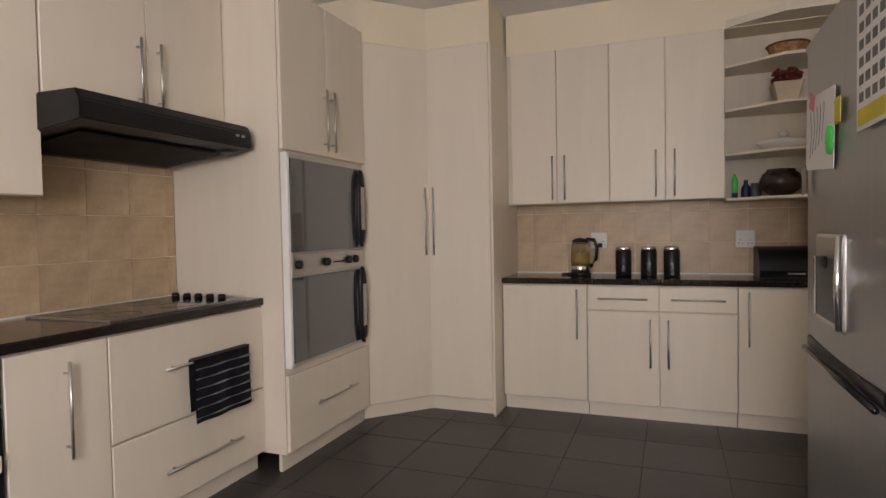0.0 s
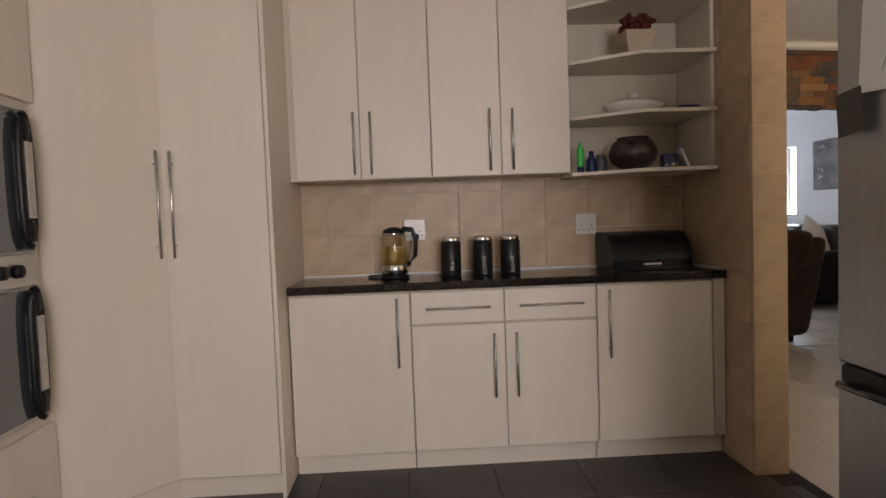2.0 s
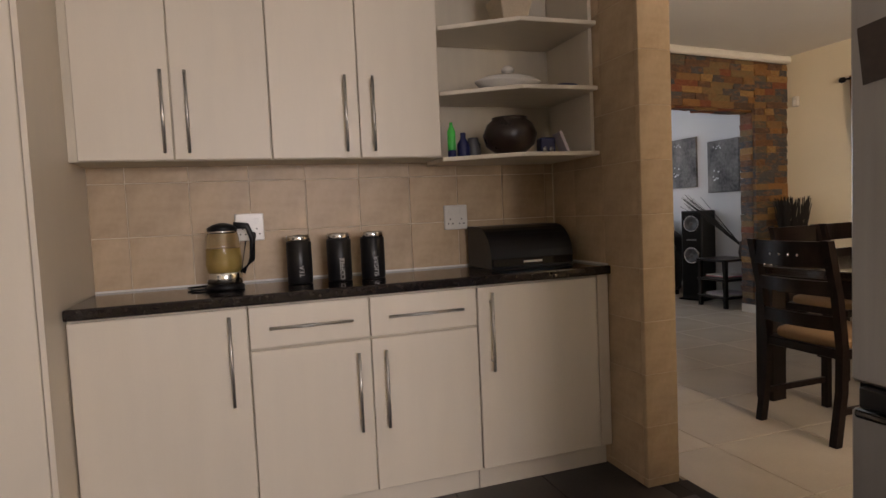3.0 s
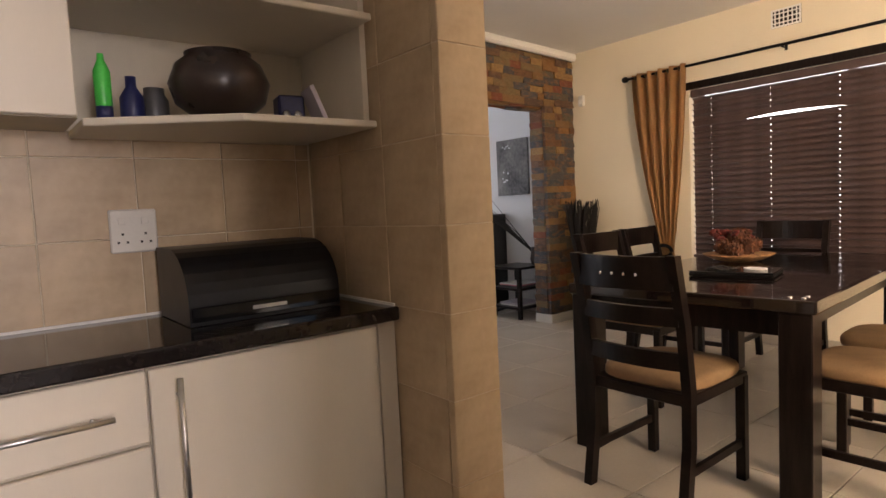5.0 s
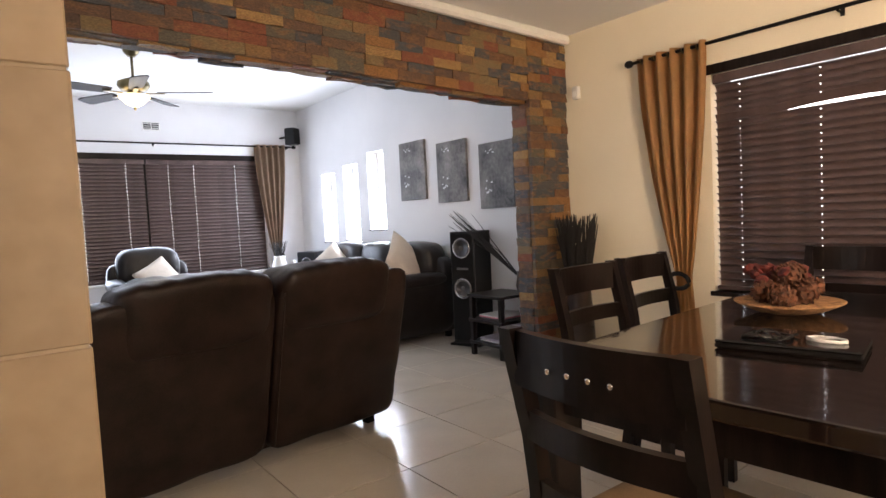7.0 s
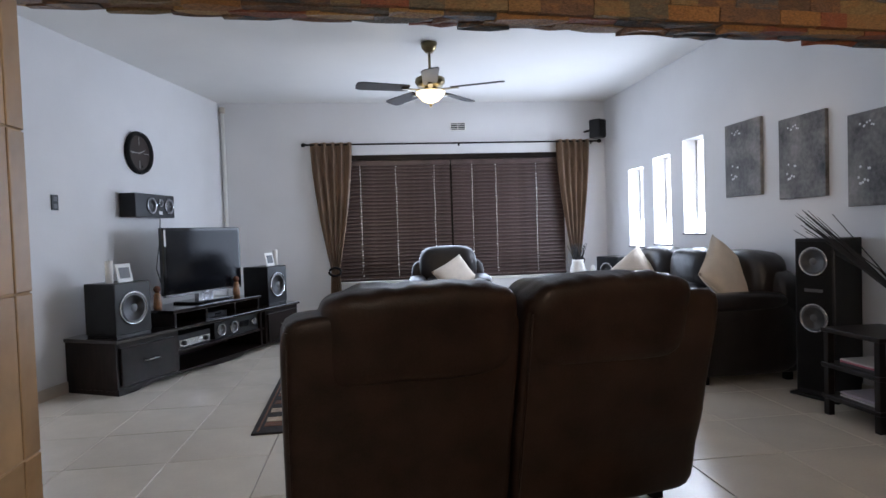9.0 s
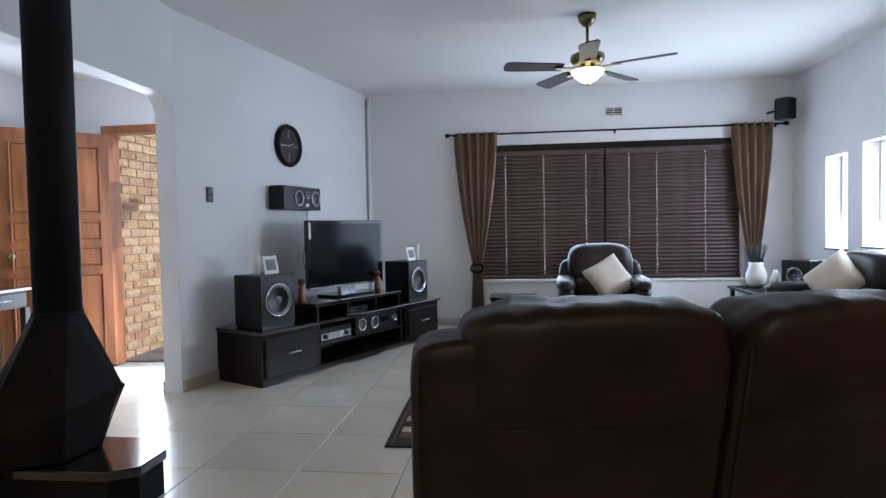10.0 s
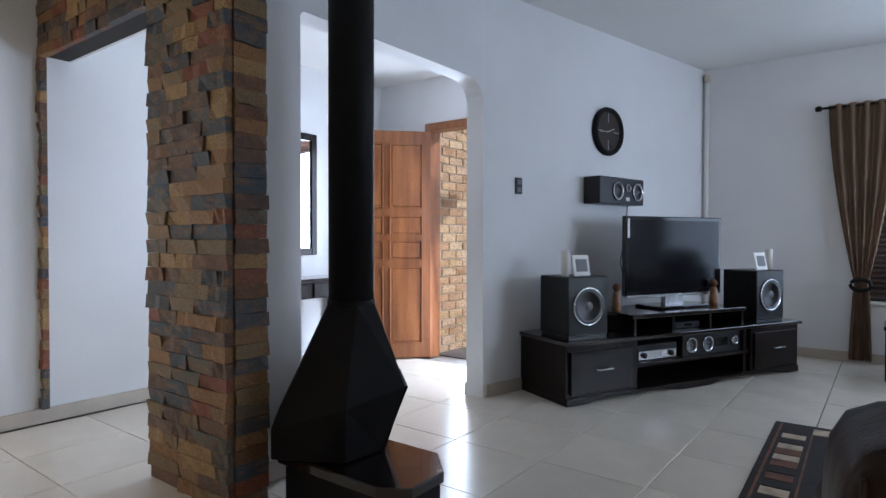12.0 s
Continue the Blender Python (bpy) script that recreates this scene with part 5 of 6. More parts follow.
# ceiling fan with its lamp
M_blade = mat("dark_fan_blade", (.02, .013, .010), .65, var=.3, scale=6, stretch=(1, 6, 1))
fn = thing("ceiling_fan", pose(2.40, 9.0, HL), "antique brass ceiling fan with five dark blades and a lit bowl", "ceiling fan")
part("canopy", lathe([(.03, -.09), (.065, -.05), (.075, -.002)], 24), M_brass, fn, "", True)
part("downrod", tube([(0, 0, -.08), (0, 0, -.28)], .012, 10), M_brass, fn, "", True)
part("motor", lathe([(.03, -.40), (.11, -.385), (.135, -.35), (.13, -.315), (.06, -.285), (.02, -.27)], 30), M_brass, fn, "antique brass motor housing", True)
part("light_collar", lathe([(.05, -.43), (.07, -.42), (.05, -.40)], 24), M_brass, fn, "", True)
part("lamp_bowl", lathe([(.012, -.535), (.07, -.51), (.125, -.455), (.13, -.435), (.05, -.43)], 30), M_lamp, fn, "lit frosted glass bowl", True)
part("finial", lathe([(.004, -.565), (.014, -.55), (.008, -.534)], 12), M_brass, fn, "", True)
for k in range(5):
    R = Matrix.Rotation(radians(72 * k + 48), 4, "Z")
    bl = prism([(.20, -.055), (.24, -.062), (.62, -.075), (.66, -.06), (.67, 0), (.66, .06), (.62, .075), (.24, .062), (.20, .055)], -.004, .004)
    b = part("blade", moved(bl, R @ Matrix.Translation((0, 0, -.408)) @ Matrix.Rotation(radians(11), 4, "X")), M_blade, fn, "dark wooden blade")
    part("blade_arm", moved(box((.10, -.02, -.424, .26, .02, -.414), bevel=.003), R), M_brass, b)
lamp = new("fan_bulb", bpy.data.lights.new("fan_bulb", "POINT"))
lamp.data.energy, lamp.data.color, lamp.data.shadow_soft_size = 3, (1, .82, .5), .1
lamp.location = (2.40, 9.0, HL - .62)

# television unit, set at a slant
UA = math.degrees(math.atan2(10.666 - 8.468, .965 + .116))
UM = pose(-.116, 8.468, 0, 0, 0, UA)        # x along the front, y behind
tu_ = thing("tv_unit", UM, "long black-brown tv unit with open shelves and end drawers", "tv unit")
LU = 2.45
def scalloped():
    bm = bmesh.new()
    n, rows = 72, []
    for i in range(n + 1):
        u = i / n
        foot = max(abs(math.cos(math.pi * 2 * u)) ** 6, 0)
        z = .034 * (1 - min(1, foot * 1.6))
        rows.append([bm.verts.new((u * LU, y, zz)) for y, zz in ((0, z), (0, .05), (.03, .05), (.03, z))])
    for a, b in zip(rows, rows[1:]):
        for k in range(4):
            bm.faces.new((a[k], a[(k + 1) % 4], b[(k + 1) % 4], b[k]))
    bm.faces.new(rows[0][::-1]), bm.faces.new(rows[-1])
    bmesh.ops.recalc_face_normals(bm, faces=bm.faces[:])
    return bm
part("apron", scalloped(), M_espresso, tu_, "scalloped foot board")
part("base_board", box((0, .031, .035, LU, .56, .05)), M_espresso, tu_)
for x in (0, LU - .03):
    part("side_foot", box((x, .031, 0, x + .03, .56, .034)), M_espresso, tu_)
for x0, x1 in ((.0, .60), (LU - .60, LU)):
    part("end_cabinet", box((x0, .012, .05, x1, .56, .40)), M_espresso, tu_)
    d = part("drawer_front", box((x0 + .03, -.008, .07, x1 - .03, .0115, .36), bevel=.004), M_espresso, tu_)
    bar_handle(d, (x0 + x1) / 2, -.008, .23, .14, "x", (0, -1, 0), .005)
part("back_board", box((.60, .50, .05, LU - .60, .52, .54)), M_espresso, tu_)
part("shelf_board", box((.60, .03, .20, LU - .60, .50, .22)), M_espresso, tu_)
part("tabletop", box((-.015, -.02, .401, LU + .015, .575, .43), bevel=.006, seg=2), M_espresso_top, tu_)
part("upper_shelf", box((.62, .04, .54, LU - .62, .54, .57), bevel=.005, seg=2), M_espresso_top, tu_)
for x in (.64, 1.02, 1.42, LU - .66):
    part("divider", box((x, .05, .431, x + .022, .50, .539)), M_espresso, tu_)
for x in (.62, LU - .66):
    part("post", box((x, .03, .05, x + .03, .06, .40)), M_espresso, tu_)
av = thing("amplifier", UM @ pose(.70, .08, .2205), "silver and black amplifier in the tv unit", "amplifier")
part("case", box((0, 0, .0, .40, .30, .12), bevel=.004), M_black, av)
part("front_panel", box((.01, -.006, .01, .39, -.0005, .075), bevel=.002), M_silver, av, "silver front panel")
for x in (.06, .33):
    part("knob", moved(lathe([(.022, 0), (.02, .015), (.01, .018)], 16), pose(x, -.007, .045, 90, 0, 0)), M_black, av, "", True)
cb = thing("center_speaker", UM @ pose(1.14, .06, .2205), "black speaker pair with round cones in the tv unit", "speaker")
part("cabinet", box((0, 0, 0, .66, .25, .165), bevel=.004), M_black, cb)
for x in (.09, .27):
    driver(cb, pose(x, -.001, .085, 90, 0, 0), .06)
driver(cb, pose(.58, -.001, .09, 90, 0, 0), .035)
part("display", box((.36, -.003, .06, .50, -.0005, .12)), M_blackgloss, cb)
dc = thing("decoder", UM @ pose(1.10, .10, .431), "slim black decoder box under the television", "decoder")
part("case", box((0, 0, 0, .27, .22, .05), bevel=.004), M_black, dc)
part("display", box((.10, -.002, .015, .18, -.0004, .035)), M_blackgloss, dc)
t_ = thing("television", UM @ pose(.80, .30, .571), "flat black television with a silver foot", "television")
part("bezel", box((0, 0, .10, 1.06, .05, .72), bevel=.008, seg=2), M_blackgloss, t_)
part("screen", box((.035, -.003, .145, 1.025, -.0005, .69)), M_screen, t_, "dark switched-off screen")
part("back_shell", box((.10, .051, .16, .96, .10, .66), bevel=.02), M_black, t_)
part("lower_strip", box((.01, -.006, .085, 1.05, .04, .105), bevel=.004), M_silver, t_, "silver lower edge")
part("neck", box((.43, .01, .02, .63, .06, .09)), M_silver, t_)
part("foot", box((.25, -.10, 0, .81, .16, .02), bevel=.008, seg=2), M_blackgloss, t_)
part("sticker", box((.012, -.002, .55, .034, -.0004, .70)), M_paper, t_, "white sticker strip")
for x in (.08, LU - .42):
    s = thing("bookshelf_speaker", UM @ pose(x, .09, .431), "black bookshelf speaker with a silver-ringed cone", "speaker", "pair of tv speakers")
    part("cabinet", box((0, 0, .012, .35, .32, .42), bevel=.006), M_black, s)
    part("plinth", box((.01, .005, 0, .34, .31, .0115)), M_black, s)
    driver(s, pose(.175, -.001, .215, 90, 0, 0), .135)
    pf = thing("photo_frame", UM @ pose(x + .20, .18, .852, -12, 0, 0), "small white framed photograph on a speaker", "photo frame", "photo frames")
    part("frame", box((-.075, 0, 0, .075, .012, .15), bevel=.004), M_plaster, pf)
    part("print", box((-.05, -.002, .03, .05, -.0004, .12)), M_gunmetal, pf, "grey print")
    cd = thing("candle", UM @ pose(x + (.06 if x < 1 else .31), .2, .852), "white pillar candle on a speaker", "candle", "pillar candles")
    part("wax", lathe([(.028, 0), (.029, .17), (.025, .178), (.003, .172)], 18), M_white_cer, cd, "", True)
    part("wick", tube([(0, 0, .172), (0, 0, .185)], .0015, 5), M_black, cd)
for x in (.66, LU - .74):
    sk = thing("skittle", UM @ pose(x, .25, .571), "turned wooden figure-like skittle beside the television", "ornament", "wooden ornaments")
    part("body", lathe([(.032, 0), (.036, .03), (.028, .13), (.018, .15)], 18), M_woodtoy, sk, "", True)
    part("ball", lathe([(.012, .15), (.03, .17), (.03, .19), (.012, .21)], 18), M_pinecone, sk, "dark knob", True)

# things on the slanting wall; s along it from the arch
def along(x0, y0):
    """Where a line of sight from the lounge opening through (x0, y0) meets the slanting wall."""
    e = Vector((1.6, 4.9, 0))
    w = Vector((x0, y0, 0)) - e
    k = (D0 - e).dot(DN) / w.dot(DN)
    return (e + w * k - D0).dot(DD), k
s_, k_ = along(-.34, 9.675)
ck = thing("wall_clock", MW @ pose(s_, -.001, 1.115 + (2.011 - 1.115) * k_), "round black wall clock with four pale hour marks", "clock")
part("rim", moved(lathe([(.20, 0), (.205, .02), (.195, .045), (.175, .045), (.165, .02)], 40), pose(0, 0, 0, 90, 0, 0)), M_blackmatt, ck, "dark rim", True)
part("face", moved(lathe([(.17, .018), (.168, .020), (.01, .0205)], 40), pose(0, 0, 0, 90, 0, 0)), M_brown_cer, ck, "dark brown face")
for k in range(4):
    a = k * math.pi / 2
    part("hour_mark", moved(box((-.003, -.0225, .075, .003, -.021, .152)), pose(0, 0, 0, 0, math.degrees(a), 0)), M_label, ck)
part("hand", moved(box((-.004, -.0245, -.02, .004, -.023, .09)), pose(0, 0, 0, 0, 70, 0)), M_label, ck)
part("hand", moved(box((-.003, -.027, -.02, .003, -.0255, .13)), pose(0, 0, 0, 0, -95, 0)), M_label, ck)
s_, k_ = along(-.415, 9.40)
sp = thing("soundbar_shelf", MW @ pose(s_ - .01, -.16, 1.40), "black centre speaker fixed on the wall", "speaker")
part("cabinet", box((0, 0, 0, .64, .158, .22), bevel=.006), M_black, sp)
for x in (.25, .54):
    driver(sp, pose(x, -.001, .11, 90, 0, 0), .075)
driver(sp, pose(.395, -.001, .14, 90, 0, 0), .035)
part("badge", box((.37, -.003, .03, .42, -.0005, .06)), M_paper, sp)
s_, k_ = along(-.60, 8.66)
lt = thing("light_switch", MW @ pose(max(.12, s_), -.001, 1.50), "tall dark double light switch", "switch")
part("plate", box((-.035, -.01, -.06, .035, 0, .06), bevel=.003), M_black, lt)
for z in (-.028, .028):
    part("rocker", box((-.02, -.0135, z - .018, .02, -.0105, z + .018), bevel=.002), M_gunmetal, lt)
cp = thing("cable_duct", pose(.055, NY - .03, 0), "white vertical conduit pipe in the room's corner", "pipe")
part("pipe", tube([(0, 0, .09), (0, 0, 2.74)], .022, 10), M_plaster, cp, "", True)
part("end_cap", lathe([(.03, 2.72), (.036, 2.74), (.036, 2.79), (.02, 2.80)], 14), M_skirt, cp, "", True)
one("tv_cable", tube([on_wall(1.72, 1.40, .02), on_wall(1.70, 1.2, .02), on_wall(1.60, .9, .03), on_wall(1.66, .66, .06)], .005), M_gunmetal, "grey cable hanging down the wall", "cable", smooth=True)
so = thing("side_table", pose(1.80, 10.85, 0), "small black square side table by the armchair", "table")
part("tabletop", box((-.26, -.22, .40, .26, .22, .43), bevel=.004), M_blackgloss, so)
for x in (-.25, .20):
    for y in (-.21, .16):
        part("leg", box((x, y, 0, x + .05, y + .05, .40)), M_black, so)

# freestanding fireplace
FPX, FPY = -.331, 6.725
fp = thing("fireplace", pose(FPX, FPY, 0, 0, 0, 46.6), "black steel freestanding fireplace with a tall flue", "fireplace")
def firebox():
    """x: out of the mouth; the back slopes straight down, the mouth overhangs the hearth."""
    rings = [
        [(.10, .055), (.02, .112), (-.10, .07), (-.10, -.07), (.02, -.112), (.10, -.055)],
        [(.225, .17), (-.03, .30), (-.33, .16), (-.33, -.16), (-.03, -.30), (.225, -.17)],
        [(.13, .12), (-.03, .25), (-.33, .16), (-.33, -.16), (-.03, -.25), (.13, -.12)]]
    heights = [[.83] * 6, [.49, .44, .33, .33, .44, .49], [.205] * 6]
    bm = bmesh.new()
    v = [[bm.verts.new((x, y, z)) for (x, y), z in zip(r, h)] for r, h in zip(rings, heights)]
    for a, b in zip(v, v[1:]):
        for k in range(6):
            bm.faces.new((a[k], a[(k + 1) % 6], b[(k + 1) % 6], b[k]))
    bm.faces.new(v[0][::-1]), bm.faces.new(v[-1])
    bmesh.ops.recalc_face_normals(bm, faces=bm.faces[:])
    bmesh.ops.bevel(bm, geom=bm.edges[:], offset=.005, segments=1, affect="EDGES")
    return bm
hood_ = part("hood", firebox(), M_blackmatt, fp, "faceted black firebox hood")
part("mouth_rim", tube([(.228, -.168, .487), (.228, .168, .487), (.135, .12, .21), (.135, -.12, .21)], .007, 6, True), M_blackmatt, hood_, "raised rim of the fire mouth")
# Flat panel; the hollow's darkness is put into its colour.
part("mouth", moved(box((-.001, -.10, -.12, .001, .10, .12)), pose(.186, 0, .345, 0, 18.5, 0)), M_stoneback, hood_, "near-black panel standing in for the dark opening")
part("flue", lathe([(.10, .82), (.10, HL - .002)], 28), M_blackmatt, fp, "tall round black flue pipe", True)
part("collar", lathe([(.106, .815), (.106, .84), (.101, .846)], 28), M_blackmatt, fp, "", True)
hs = thing("hearth", pose(0, 0, 0), "low dark hearth base with cut corners", "hearth")
HP = [(-.50, 6.87), (.045, 6.87), (.19, 6.72), (.19, 6.52), (.08, 6.45), (-.50, 6.45)]
part("top_slab", prism(HP, .155, .20, .006), M_espresso_top, hs, "polished dark top slab")
part("plinth", prism([(-.03 + (x + .03) * .93, 6.66 + (y - 6.66) * .90) for x, y in HP], 0, .154), M_blackmatt, hs)

# ---------------- hall ----------------
dfm = thing("door_1", pose(-1.90, 9.2, 0), "open varnished mahogany panelled front door in its frame", "door")
tagged(dfm, kind="structure")
part("door_frame", box((0, -.02, 0, .07, .13, 2.18), (.89, -.02, 0, .96, .13, 2.18), (.07, -.02, 2.11, .89, .13, 2.18), bevel=.004), M_door, dfm, "mahogany frame")
leaf = part("door_leaf", moved(box((0, -.042, .01, .84, 0, 2.10), bevel=.003), I4), M_door, dfm)
leaf.matrix_local = pose(.075, -.022, 0, 0, 0, 180 + 47)
for px, pw in ((.09, .28), (.45, .28)):
    for z0, z1 in ((.16, .84), (.93, 1.08), (1.16, 1.31), (1.40, 1.97)):
        bm = box((px, .0005, z0, px + pw, .016, z1), bevel=.014)
        part("panel", bm, M_door, leaf)
        for e in ((px - .012, z0 - .012, px, z1 + .012), (px + pw, z0 - .012, px + pw + .012, z1 + .012)):
            part("moulding", box((e[0], .0005, e[1], e[2], .024, e[3]), bevel=.003), M_door, leaf)
part("door_knob", moved(lathe([(.012, 0), (.012, .03), (.028, .04), (.03, .06), (.015, .072)], 18), pose(.75, .002, 1.03, -90, 0, 0)), M_brass, leaf, "brass door knob", True)
mr = thing("mirror", pose(HW + .001, 0, 0), "tall wall mirror in a dark frame", "mirror")
part("frame", box((0, 7.52, .97, .03, 7.58, 2.02), (0, 8.30, .97, .03, 8.36, 2.02), (0, 7.58, .97, .03, 8.30, 1.03), (0, 7.58, 1.96, .03, 8.30, 2.02), bevel=.004), M_espresso, mr, "dark frame")
part("mirror_glass", box((.004, 7.58, 1.03, .012, 8.30, 1.96)), M_mirror, mr)
ct = thing("console_table", pose(HW + .02, 7.45, 0), "narrow dark console table under the mirror", "table")
part("tabletop", box((0, 0, .76, .38, 1.1, .79), bevel=.004), M_espresso_top, ct)
for k in range(2):
    d = part("drawer_front", box((.355, .05 + .52 * k, .64, .37, .53 + .52 * k, .75), bevel=.003), M_espresso, ct)
    bar_handle(d, .37, .29 + .52 * k, .70, .12, "y", (1, 0, 0), .004)
part("apron", box((.02, .04, .63, .354, 1.06, .759)), M_espresso, ct)
for x in (.01, .32):
    for y in (.02, 1.03):
        part("leg", box((x, y, 0, x + .05, y + .05, .63), bevel=.003), M_espresso, ct)
pl_ = thing("garden_light", pose(-1.62, 10.6, -.03), "small white lamp standing at the foot of the brick wall", "garden light")
part("body", lathe([(.05, 0), (.05, .02), (.03, .03), (.045, .11), (.02, .13)], 16), M_white_cer, pl_, "", True)
part("cap", lathe([(.05, .13), (.045, .15), (.01, .16)], 16), M_white_cer, pl_, "", True)

# ---------------- pieces: tiles, cladding, bricks ----------------
def slab_mesh(name, w, d, h, material, bev=.003):
    bm = box((0, 0, -h, w, d, 0))
    if bev:
        bmesh.ops.bevel(bm, geom=[e for e in bm.edges if all(v.co.z > -1e-4 for v in e.verts)], offset=bev, segments=1, affect="EDGES")
    me = bpy.data.meshes.new(name)
    bm.to_mesh(me)
    bm.free()
    me.materials.append(material)
    return me


def piece(name, me, parent, m, scale=None):
    o = new(name, me)
    o.parent = parent
    o.matrix_local = m @ Matrix.Diagonal((*scale, 1)) if scale else m
    return o


rp = random.Random(11)
# cream floor, laid in rows parallel to the walls
fl = tagged(new("floor"), "large cream glazed floor tiles with dark joints", "", "", "structure")
P = .525
ft = slab_mesh("tile", P - .005, P - .005, .011, M_tile, .002)
x0g, y0g = .19 - 6 * P, 7.0 - 12 * P
for i in range(16):
    for j in range(22):
        x, y = x0g + i * P, y0g + j * P
        cx, cy = x + P / 2, y + P / 2
        if cy < 4.6 and x < SX1 + .015:
            if x + P > SX1 + .1:
                piece("tile", ft, fl, pose(SX1 + .038, y, 0), ((x + P - SX1 - .043) / (P - .005), 1, 1))
            continue
        if x < HW - .45 or x > EX or y > NY or (cx < -.7 and cy > 9.25) or (cy > 9.6 and cx < -.45):
            continue
        piece("tile", ft, fl, pose(x, y, rp.uniform(-.0006, .0006)))
structure("floor_threshold_strip", box((SX1 - .021, 2.36, -.003, SX1 + .035, SY0 - .003, .002)), M_kgrout)
# charcoal kitchen floor
kf = tagged(new("floor_kitchen"), "charcoal floor tiles", "", "", "structure")
PK = .40
kt_me = slab_mesh("tile", PK - .004, PK - .004, .004, M_kfloor, .0015)
for i in range(9):
    for j in range(16):
        x, y = KX0 + i * PK, KY1 - (j + 1) * PK
        if x + PK < SX1 + .06:
            piece("tile", kt_me, kf, pose(x, y, .0005))
kt_cut = slab_mesh("tile", SX1 - 1.28 - .022, PK - .004, .004, M_kfloor, .0015)
for j in range(2, 5):
    piece("tile", kt_cut, kf, pose(1.28, KY1 - (j + 1) * PK, .0005))

# sand tiles on the stub wall and behind the worktops
TZ, TH, TWD = .035, .216, .235
stub = tagged(new("wall_tiling"), "sand-coloured glazed wall tiles with pale joints", "", "", "structure")
def tiles(parent, m, a0, a1, z0, z1, wd, phase=0.0):
    """Tiles on a face: x along it, -y outward."""
    cache = {}
    r = 0
    k0 = math.floor((z0 - TZ) / TH)
    for k in range(k0, math.ceil((z1 - TZ) / TH)):
        b, t = max(z0, TZ + k * TH), min(z1, TZ + (k + 1) * TH)
        if t - b < .012:
            continue
        a = a0 - phase
        while a < a1 - .012:
            p, q = max(a, a0), min(a + wd, a1)
            a += wd
            if q - p < .012:
                continue
            key = (round(q - p, 3), round(t - b, 3))
            if key not in cache:
                bm = box((.0015, -.0025, .0015, q - p - .0015, .001, t - b - .0015))
                bmesh.ops.bevel(bm, geom=[e for e in bm.edges if all(v.co.y < -.002 for v in e.verts)], offset=.001, segments=1, affect="EDGES")
                me = bpy.data.meshes.new("tile")
                bm.to_mesh(me)
                bm.free()
                me.materials.append(M_splash)
                cache[key] = me
            piece("tile", cache[key], parent, m @ pose(p, rp.uniform(-.0004, .0004), b))
tiles(stub, pose(0, SY0 + .0025, 0), KX1, SX1, 0, HK - .01, .2)
WM = Matrix(((0, 1, 0, KX1 + .0025), (-1, 0, 0, 0), (0, 0, 1, 0), (0, 0, 0, 1)))       # west face
tiles(stub, WM, -KY1 + .01, -SY0, 0, HK - .01, TWD, .05)
EM = Matrix(((0, -1, 0, SX1 - .0025), (1, 0, 0, 0), (0, 0, 1, 0), (0, 0, 0, 1)))       # east face
tiles(stub, EM, SY0, WY1, 0, HD - .01, TWD)
tiles(stub, pose(0, KY1 - .004, 0), -.853, KX1 - .008, .905, 1.40, TWD, .1)
WK = Matrix(((0, -1, 0, KX0 + .004), (1, 0, 0, 0), (0, 0, 1, 0), (0, 0, 0, 1)))
tiles(stub, WK, .3, TY0 - .004, .905, 1.74, TWD)

# slate cladding
ROW = .0615
def cladding(parent, m, a0, a1, z0, z1, seed, lo=.10, hi=.26):
    """Courses of split stone on a face: x along it, -y outward."""
    r = random.Random(seed)
    meshes = []
    for k in range(6):
        bm = box((0, 0, 0, 1, 1, 1))
        bmesh.ops.subdivide_edges(bm, edges=[e for e in bm.edges if abs(e.verts[0].co.x - e.verts[1].co.x) > .5], cuts=2)
        for v in bm.verts:
            if v.co.y < .5:
                v.co.y += r.uniform(-.22, .22)
                v.co.z += r.uniform(-.03, .03)
        me = bpy.data.meshes.new("stone")
        bm.to_mesh(me)
        bm.free()
        me.materials.append(M_stone)
        meshes.append(me)
    z = z0
    while z < z1 - .01:
        h = min(ROW * r.uniform(.93, 1.07), z1 - z)
        if z1 - z - h < .02:
            h = z1 - z
        a = a0
        while a < a1 - .001:
            w = r.uniform(lo, hi)
            if a1 - a - w < lo * .6:
                w = a1 - a
            dpt = .026 + r.uniform(0, .014)
            piece("stone", meshes[r.randrange(6)], parent, m @ pose(a + .0008, -dpt, z + .0008), (w - .0016, dpt, h - .0016))
            a += w
        z += h
def clad_wall(name, label):
    return tagged(new(name), label, "", "", "structure")
CY = STY0 + .03
pier = clad_wall("wall_stone_pier", "pier clad in rustic brown and grey slate")
cladding(pier, pose(0, CY, 0), 4.575, EX - .003, .087, HD - .003, 1)
CW = Matrix(((0, 1, 0, 4.60), (-1, 0, 0, 0), (0, 0, 1, 0), (0, 0, 0, 1)))            # reveal that faces west
cladding(pier, CW, -STY1 + .005, -CY - .003, .087, 2.02, 2, .15, .2)
lint = clad_wall("wall_stone_lintel", "lintel clad in rustic brown and grey slate")
cladding(lint, LSH @ pose(0, CY, 0), -.535, 4.572, 2.03, HD - .003, 3, .12, .30)
soff = clad_wall("wall_stone_soffit", "slate pieces under the lintel")
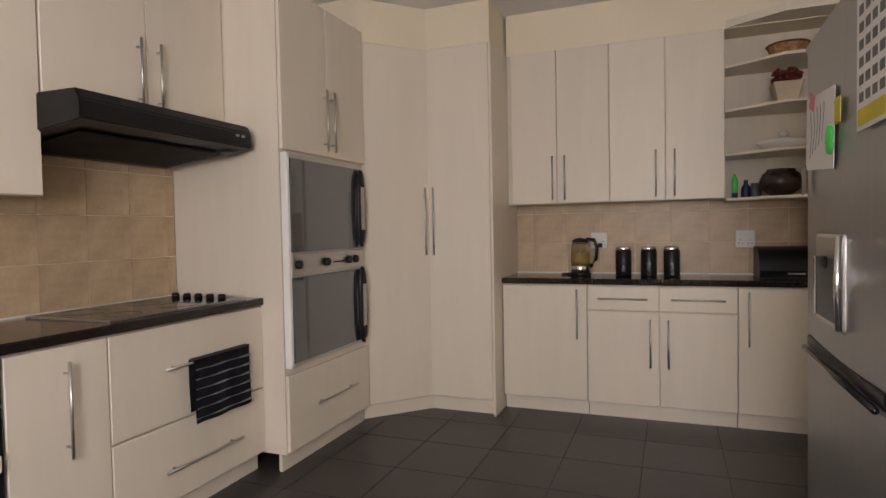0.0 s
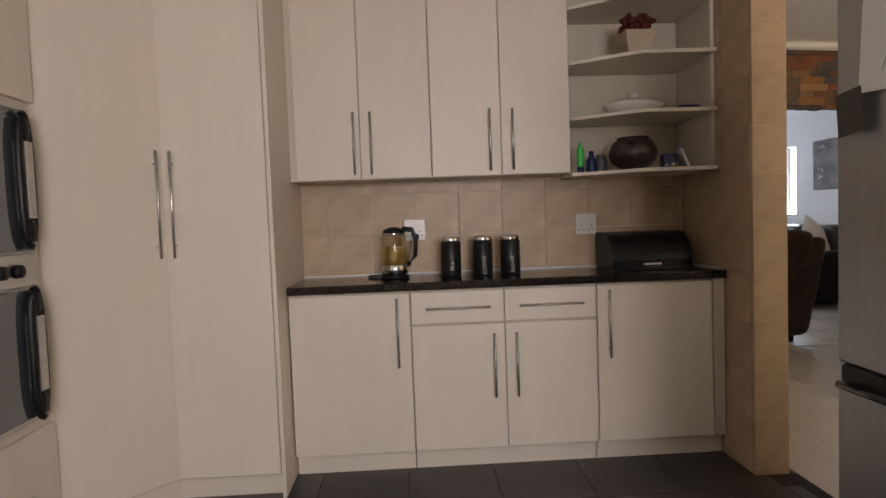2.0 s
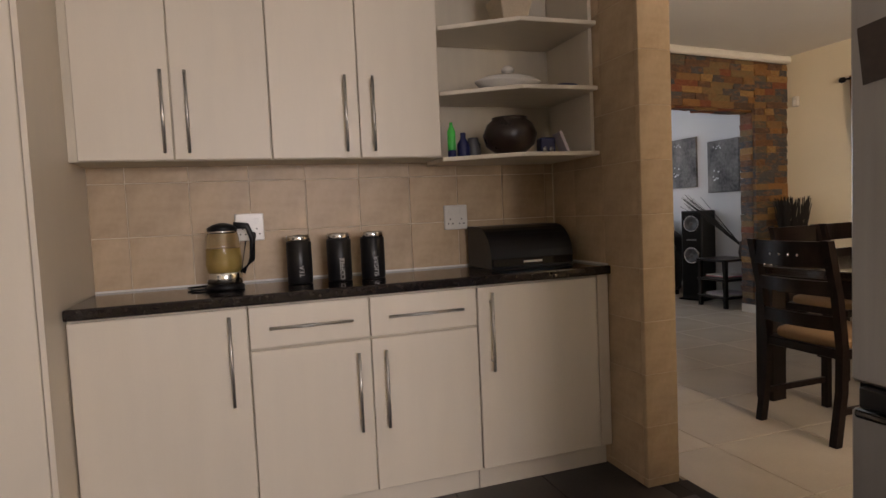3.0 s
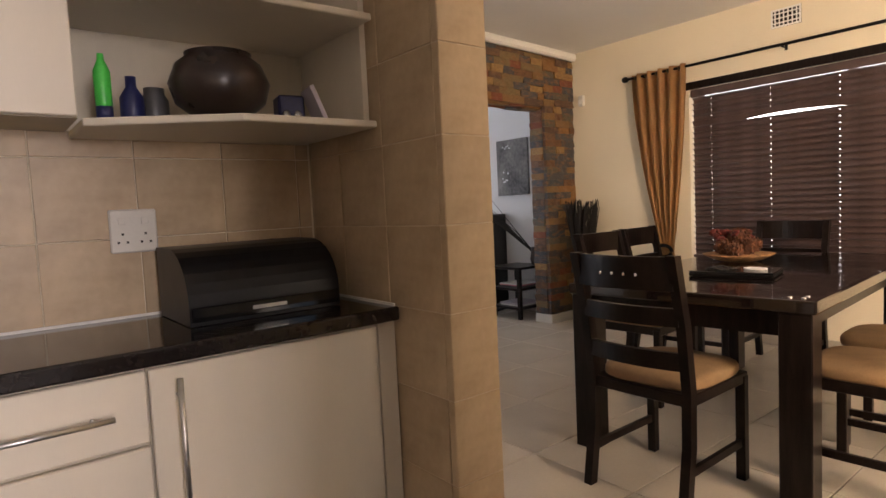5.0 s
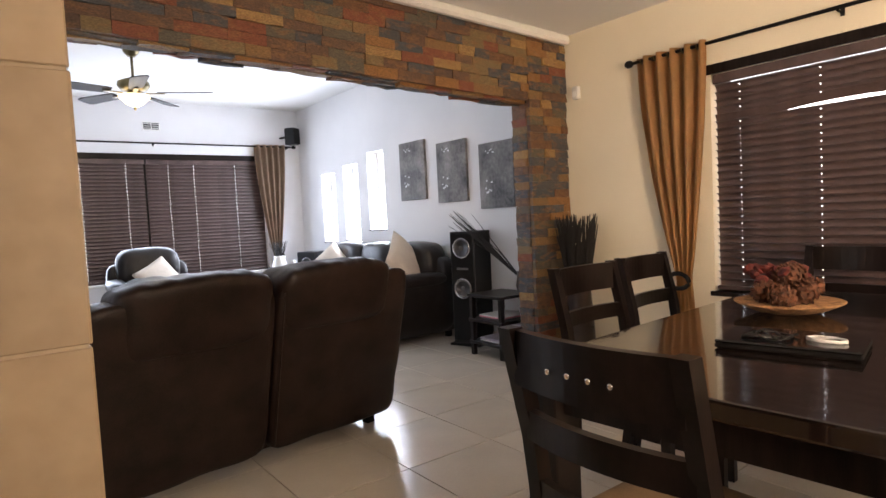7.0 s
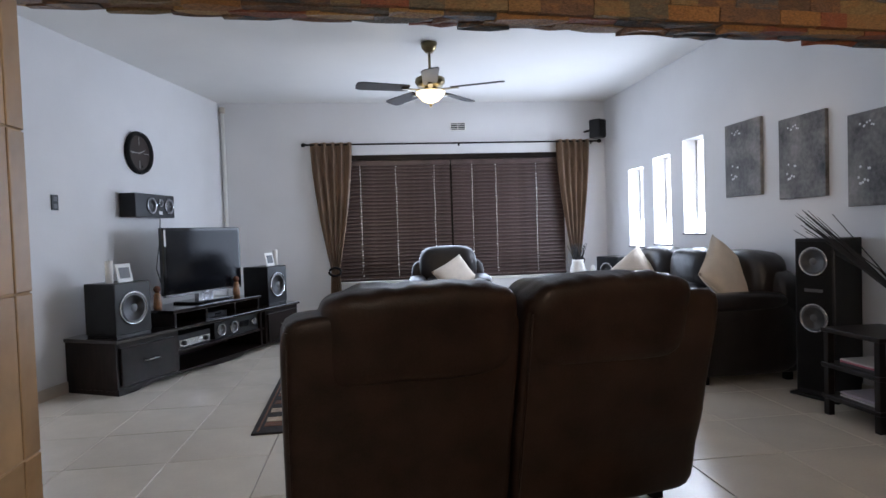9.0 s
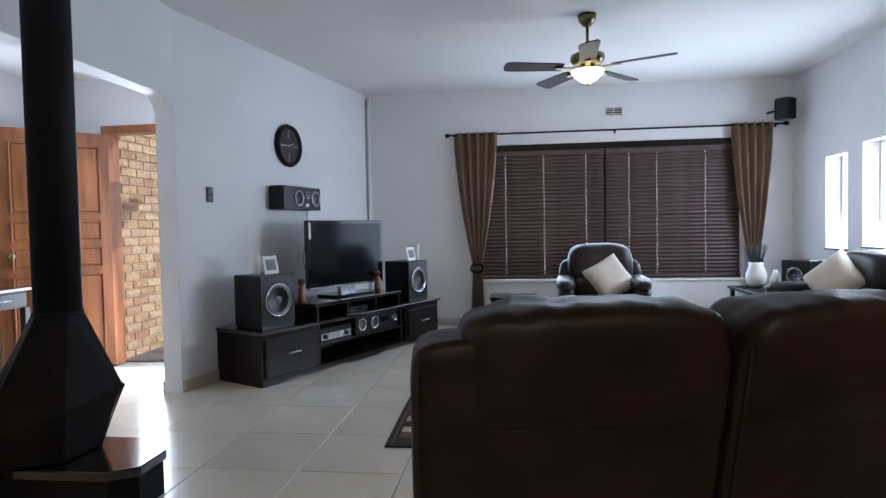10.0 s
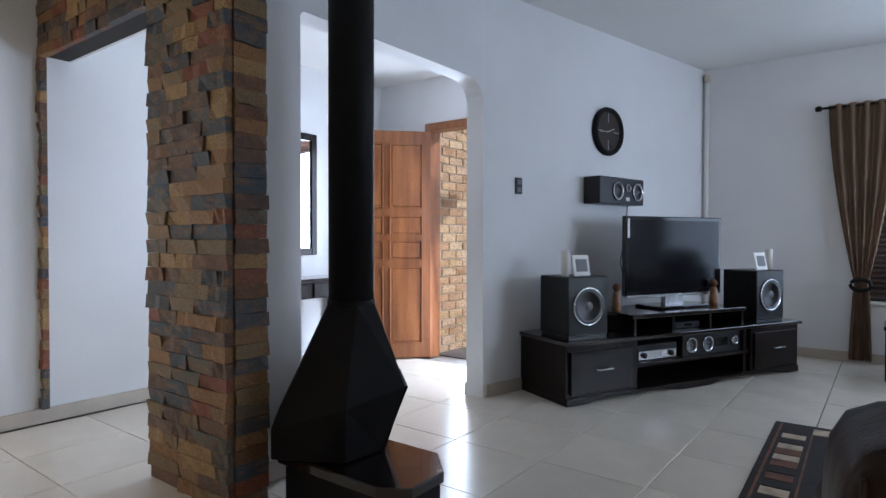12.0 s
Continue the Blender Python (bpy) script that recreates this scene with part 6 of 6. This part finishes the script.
SM = Matrix(((1, 0, 0, 0), (0, 0, 1, 0), (0, 1, 0, 2.05), (0, 0, 0, 1)))            # looking down
cladding(soff, LSH @ SM, -.53, 4.57, CY + .002, STY1 - .002, 4, .2, .34)
plr = clad_wall("wall_stone_pillar", "pillar clad in rustic brown and grey slate")
cladding(plr, pose(0, CY, 0), -1.165, -.537, 0.002, HD + .19, 5)
CE = Matrix(((0, -1, 0, -.56), (1, 0, 0, 0), (0, 0, 1, 0), (0, 0, 0, 1)))            # face that looks east
cladding(plr, CE, CY + .002, STY1 - .002, .002, 2.19, 6, .17, .2)
wl = clad_wall("wall_stone_west_lintel", "slate clad lintel over the hall opening")
cladding(wl, pose(0, CY, 0), HW + .002, -1.168, 2.18, HD + .20, 7)
wj = clad_wall("wall_stone_west_jamb", "narrow slate clad jamb of the hall opening")
cladding(wj, pose(0, CY, 0), HW + .002, HW + .05, .09, 2.178, 8, .04, .06)

# brick wall outside the front door
bwall = tagged(link("wall_porch_brick", box((-2.14, 9.37, -.03, -1.94, 12.2, 2.6)), M_mortar), "sunlit yellow-brown face brick wall by the porch", "", "", "structure")
bm = box((0, 0, 0, .222, .012, .073))
bmesh.ops.bevel(bm, geom=[e for e in bm.edges if all(v.co.y > .01 for v in e.verts)], offset=.003, segments=1, affect="EDGES")
bme = bpy.data.meshes.new("brick")
bm.to_mesh(bme)
bm.free()
bme.materials.append(M_brick)
BM_ = Matrix(((0, 1, 0, -1.94), (1, 0, 0, 9.38), (0, 0, 1, 0), (0, 0, 0, 1)))
for k in range(29):
    for j in range(10):
        piece("brick", bme, bwall, BM_ @ pose(j * .234 + (.117 if k % 2 else 0), -.002 + rp.uniform(0, .003), -.02 + k * .085))
pav = tagged(new("pavement"), "grey slate porch paving", "", "", "structure")
ps = slab_mesh("paving_stone", .38, .38, .028, M_slate, .004)
for i in range(4):
    for j in range(7):
        piece("paving_stone", ps, pav, pose(-1.92 + i * .39, 9.37 + j * .39, -.002 + rp.uniform(-.002, .002)))
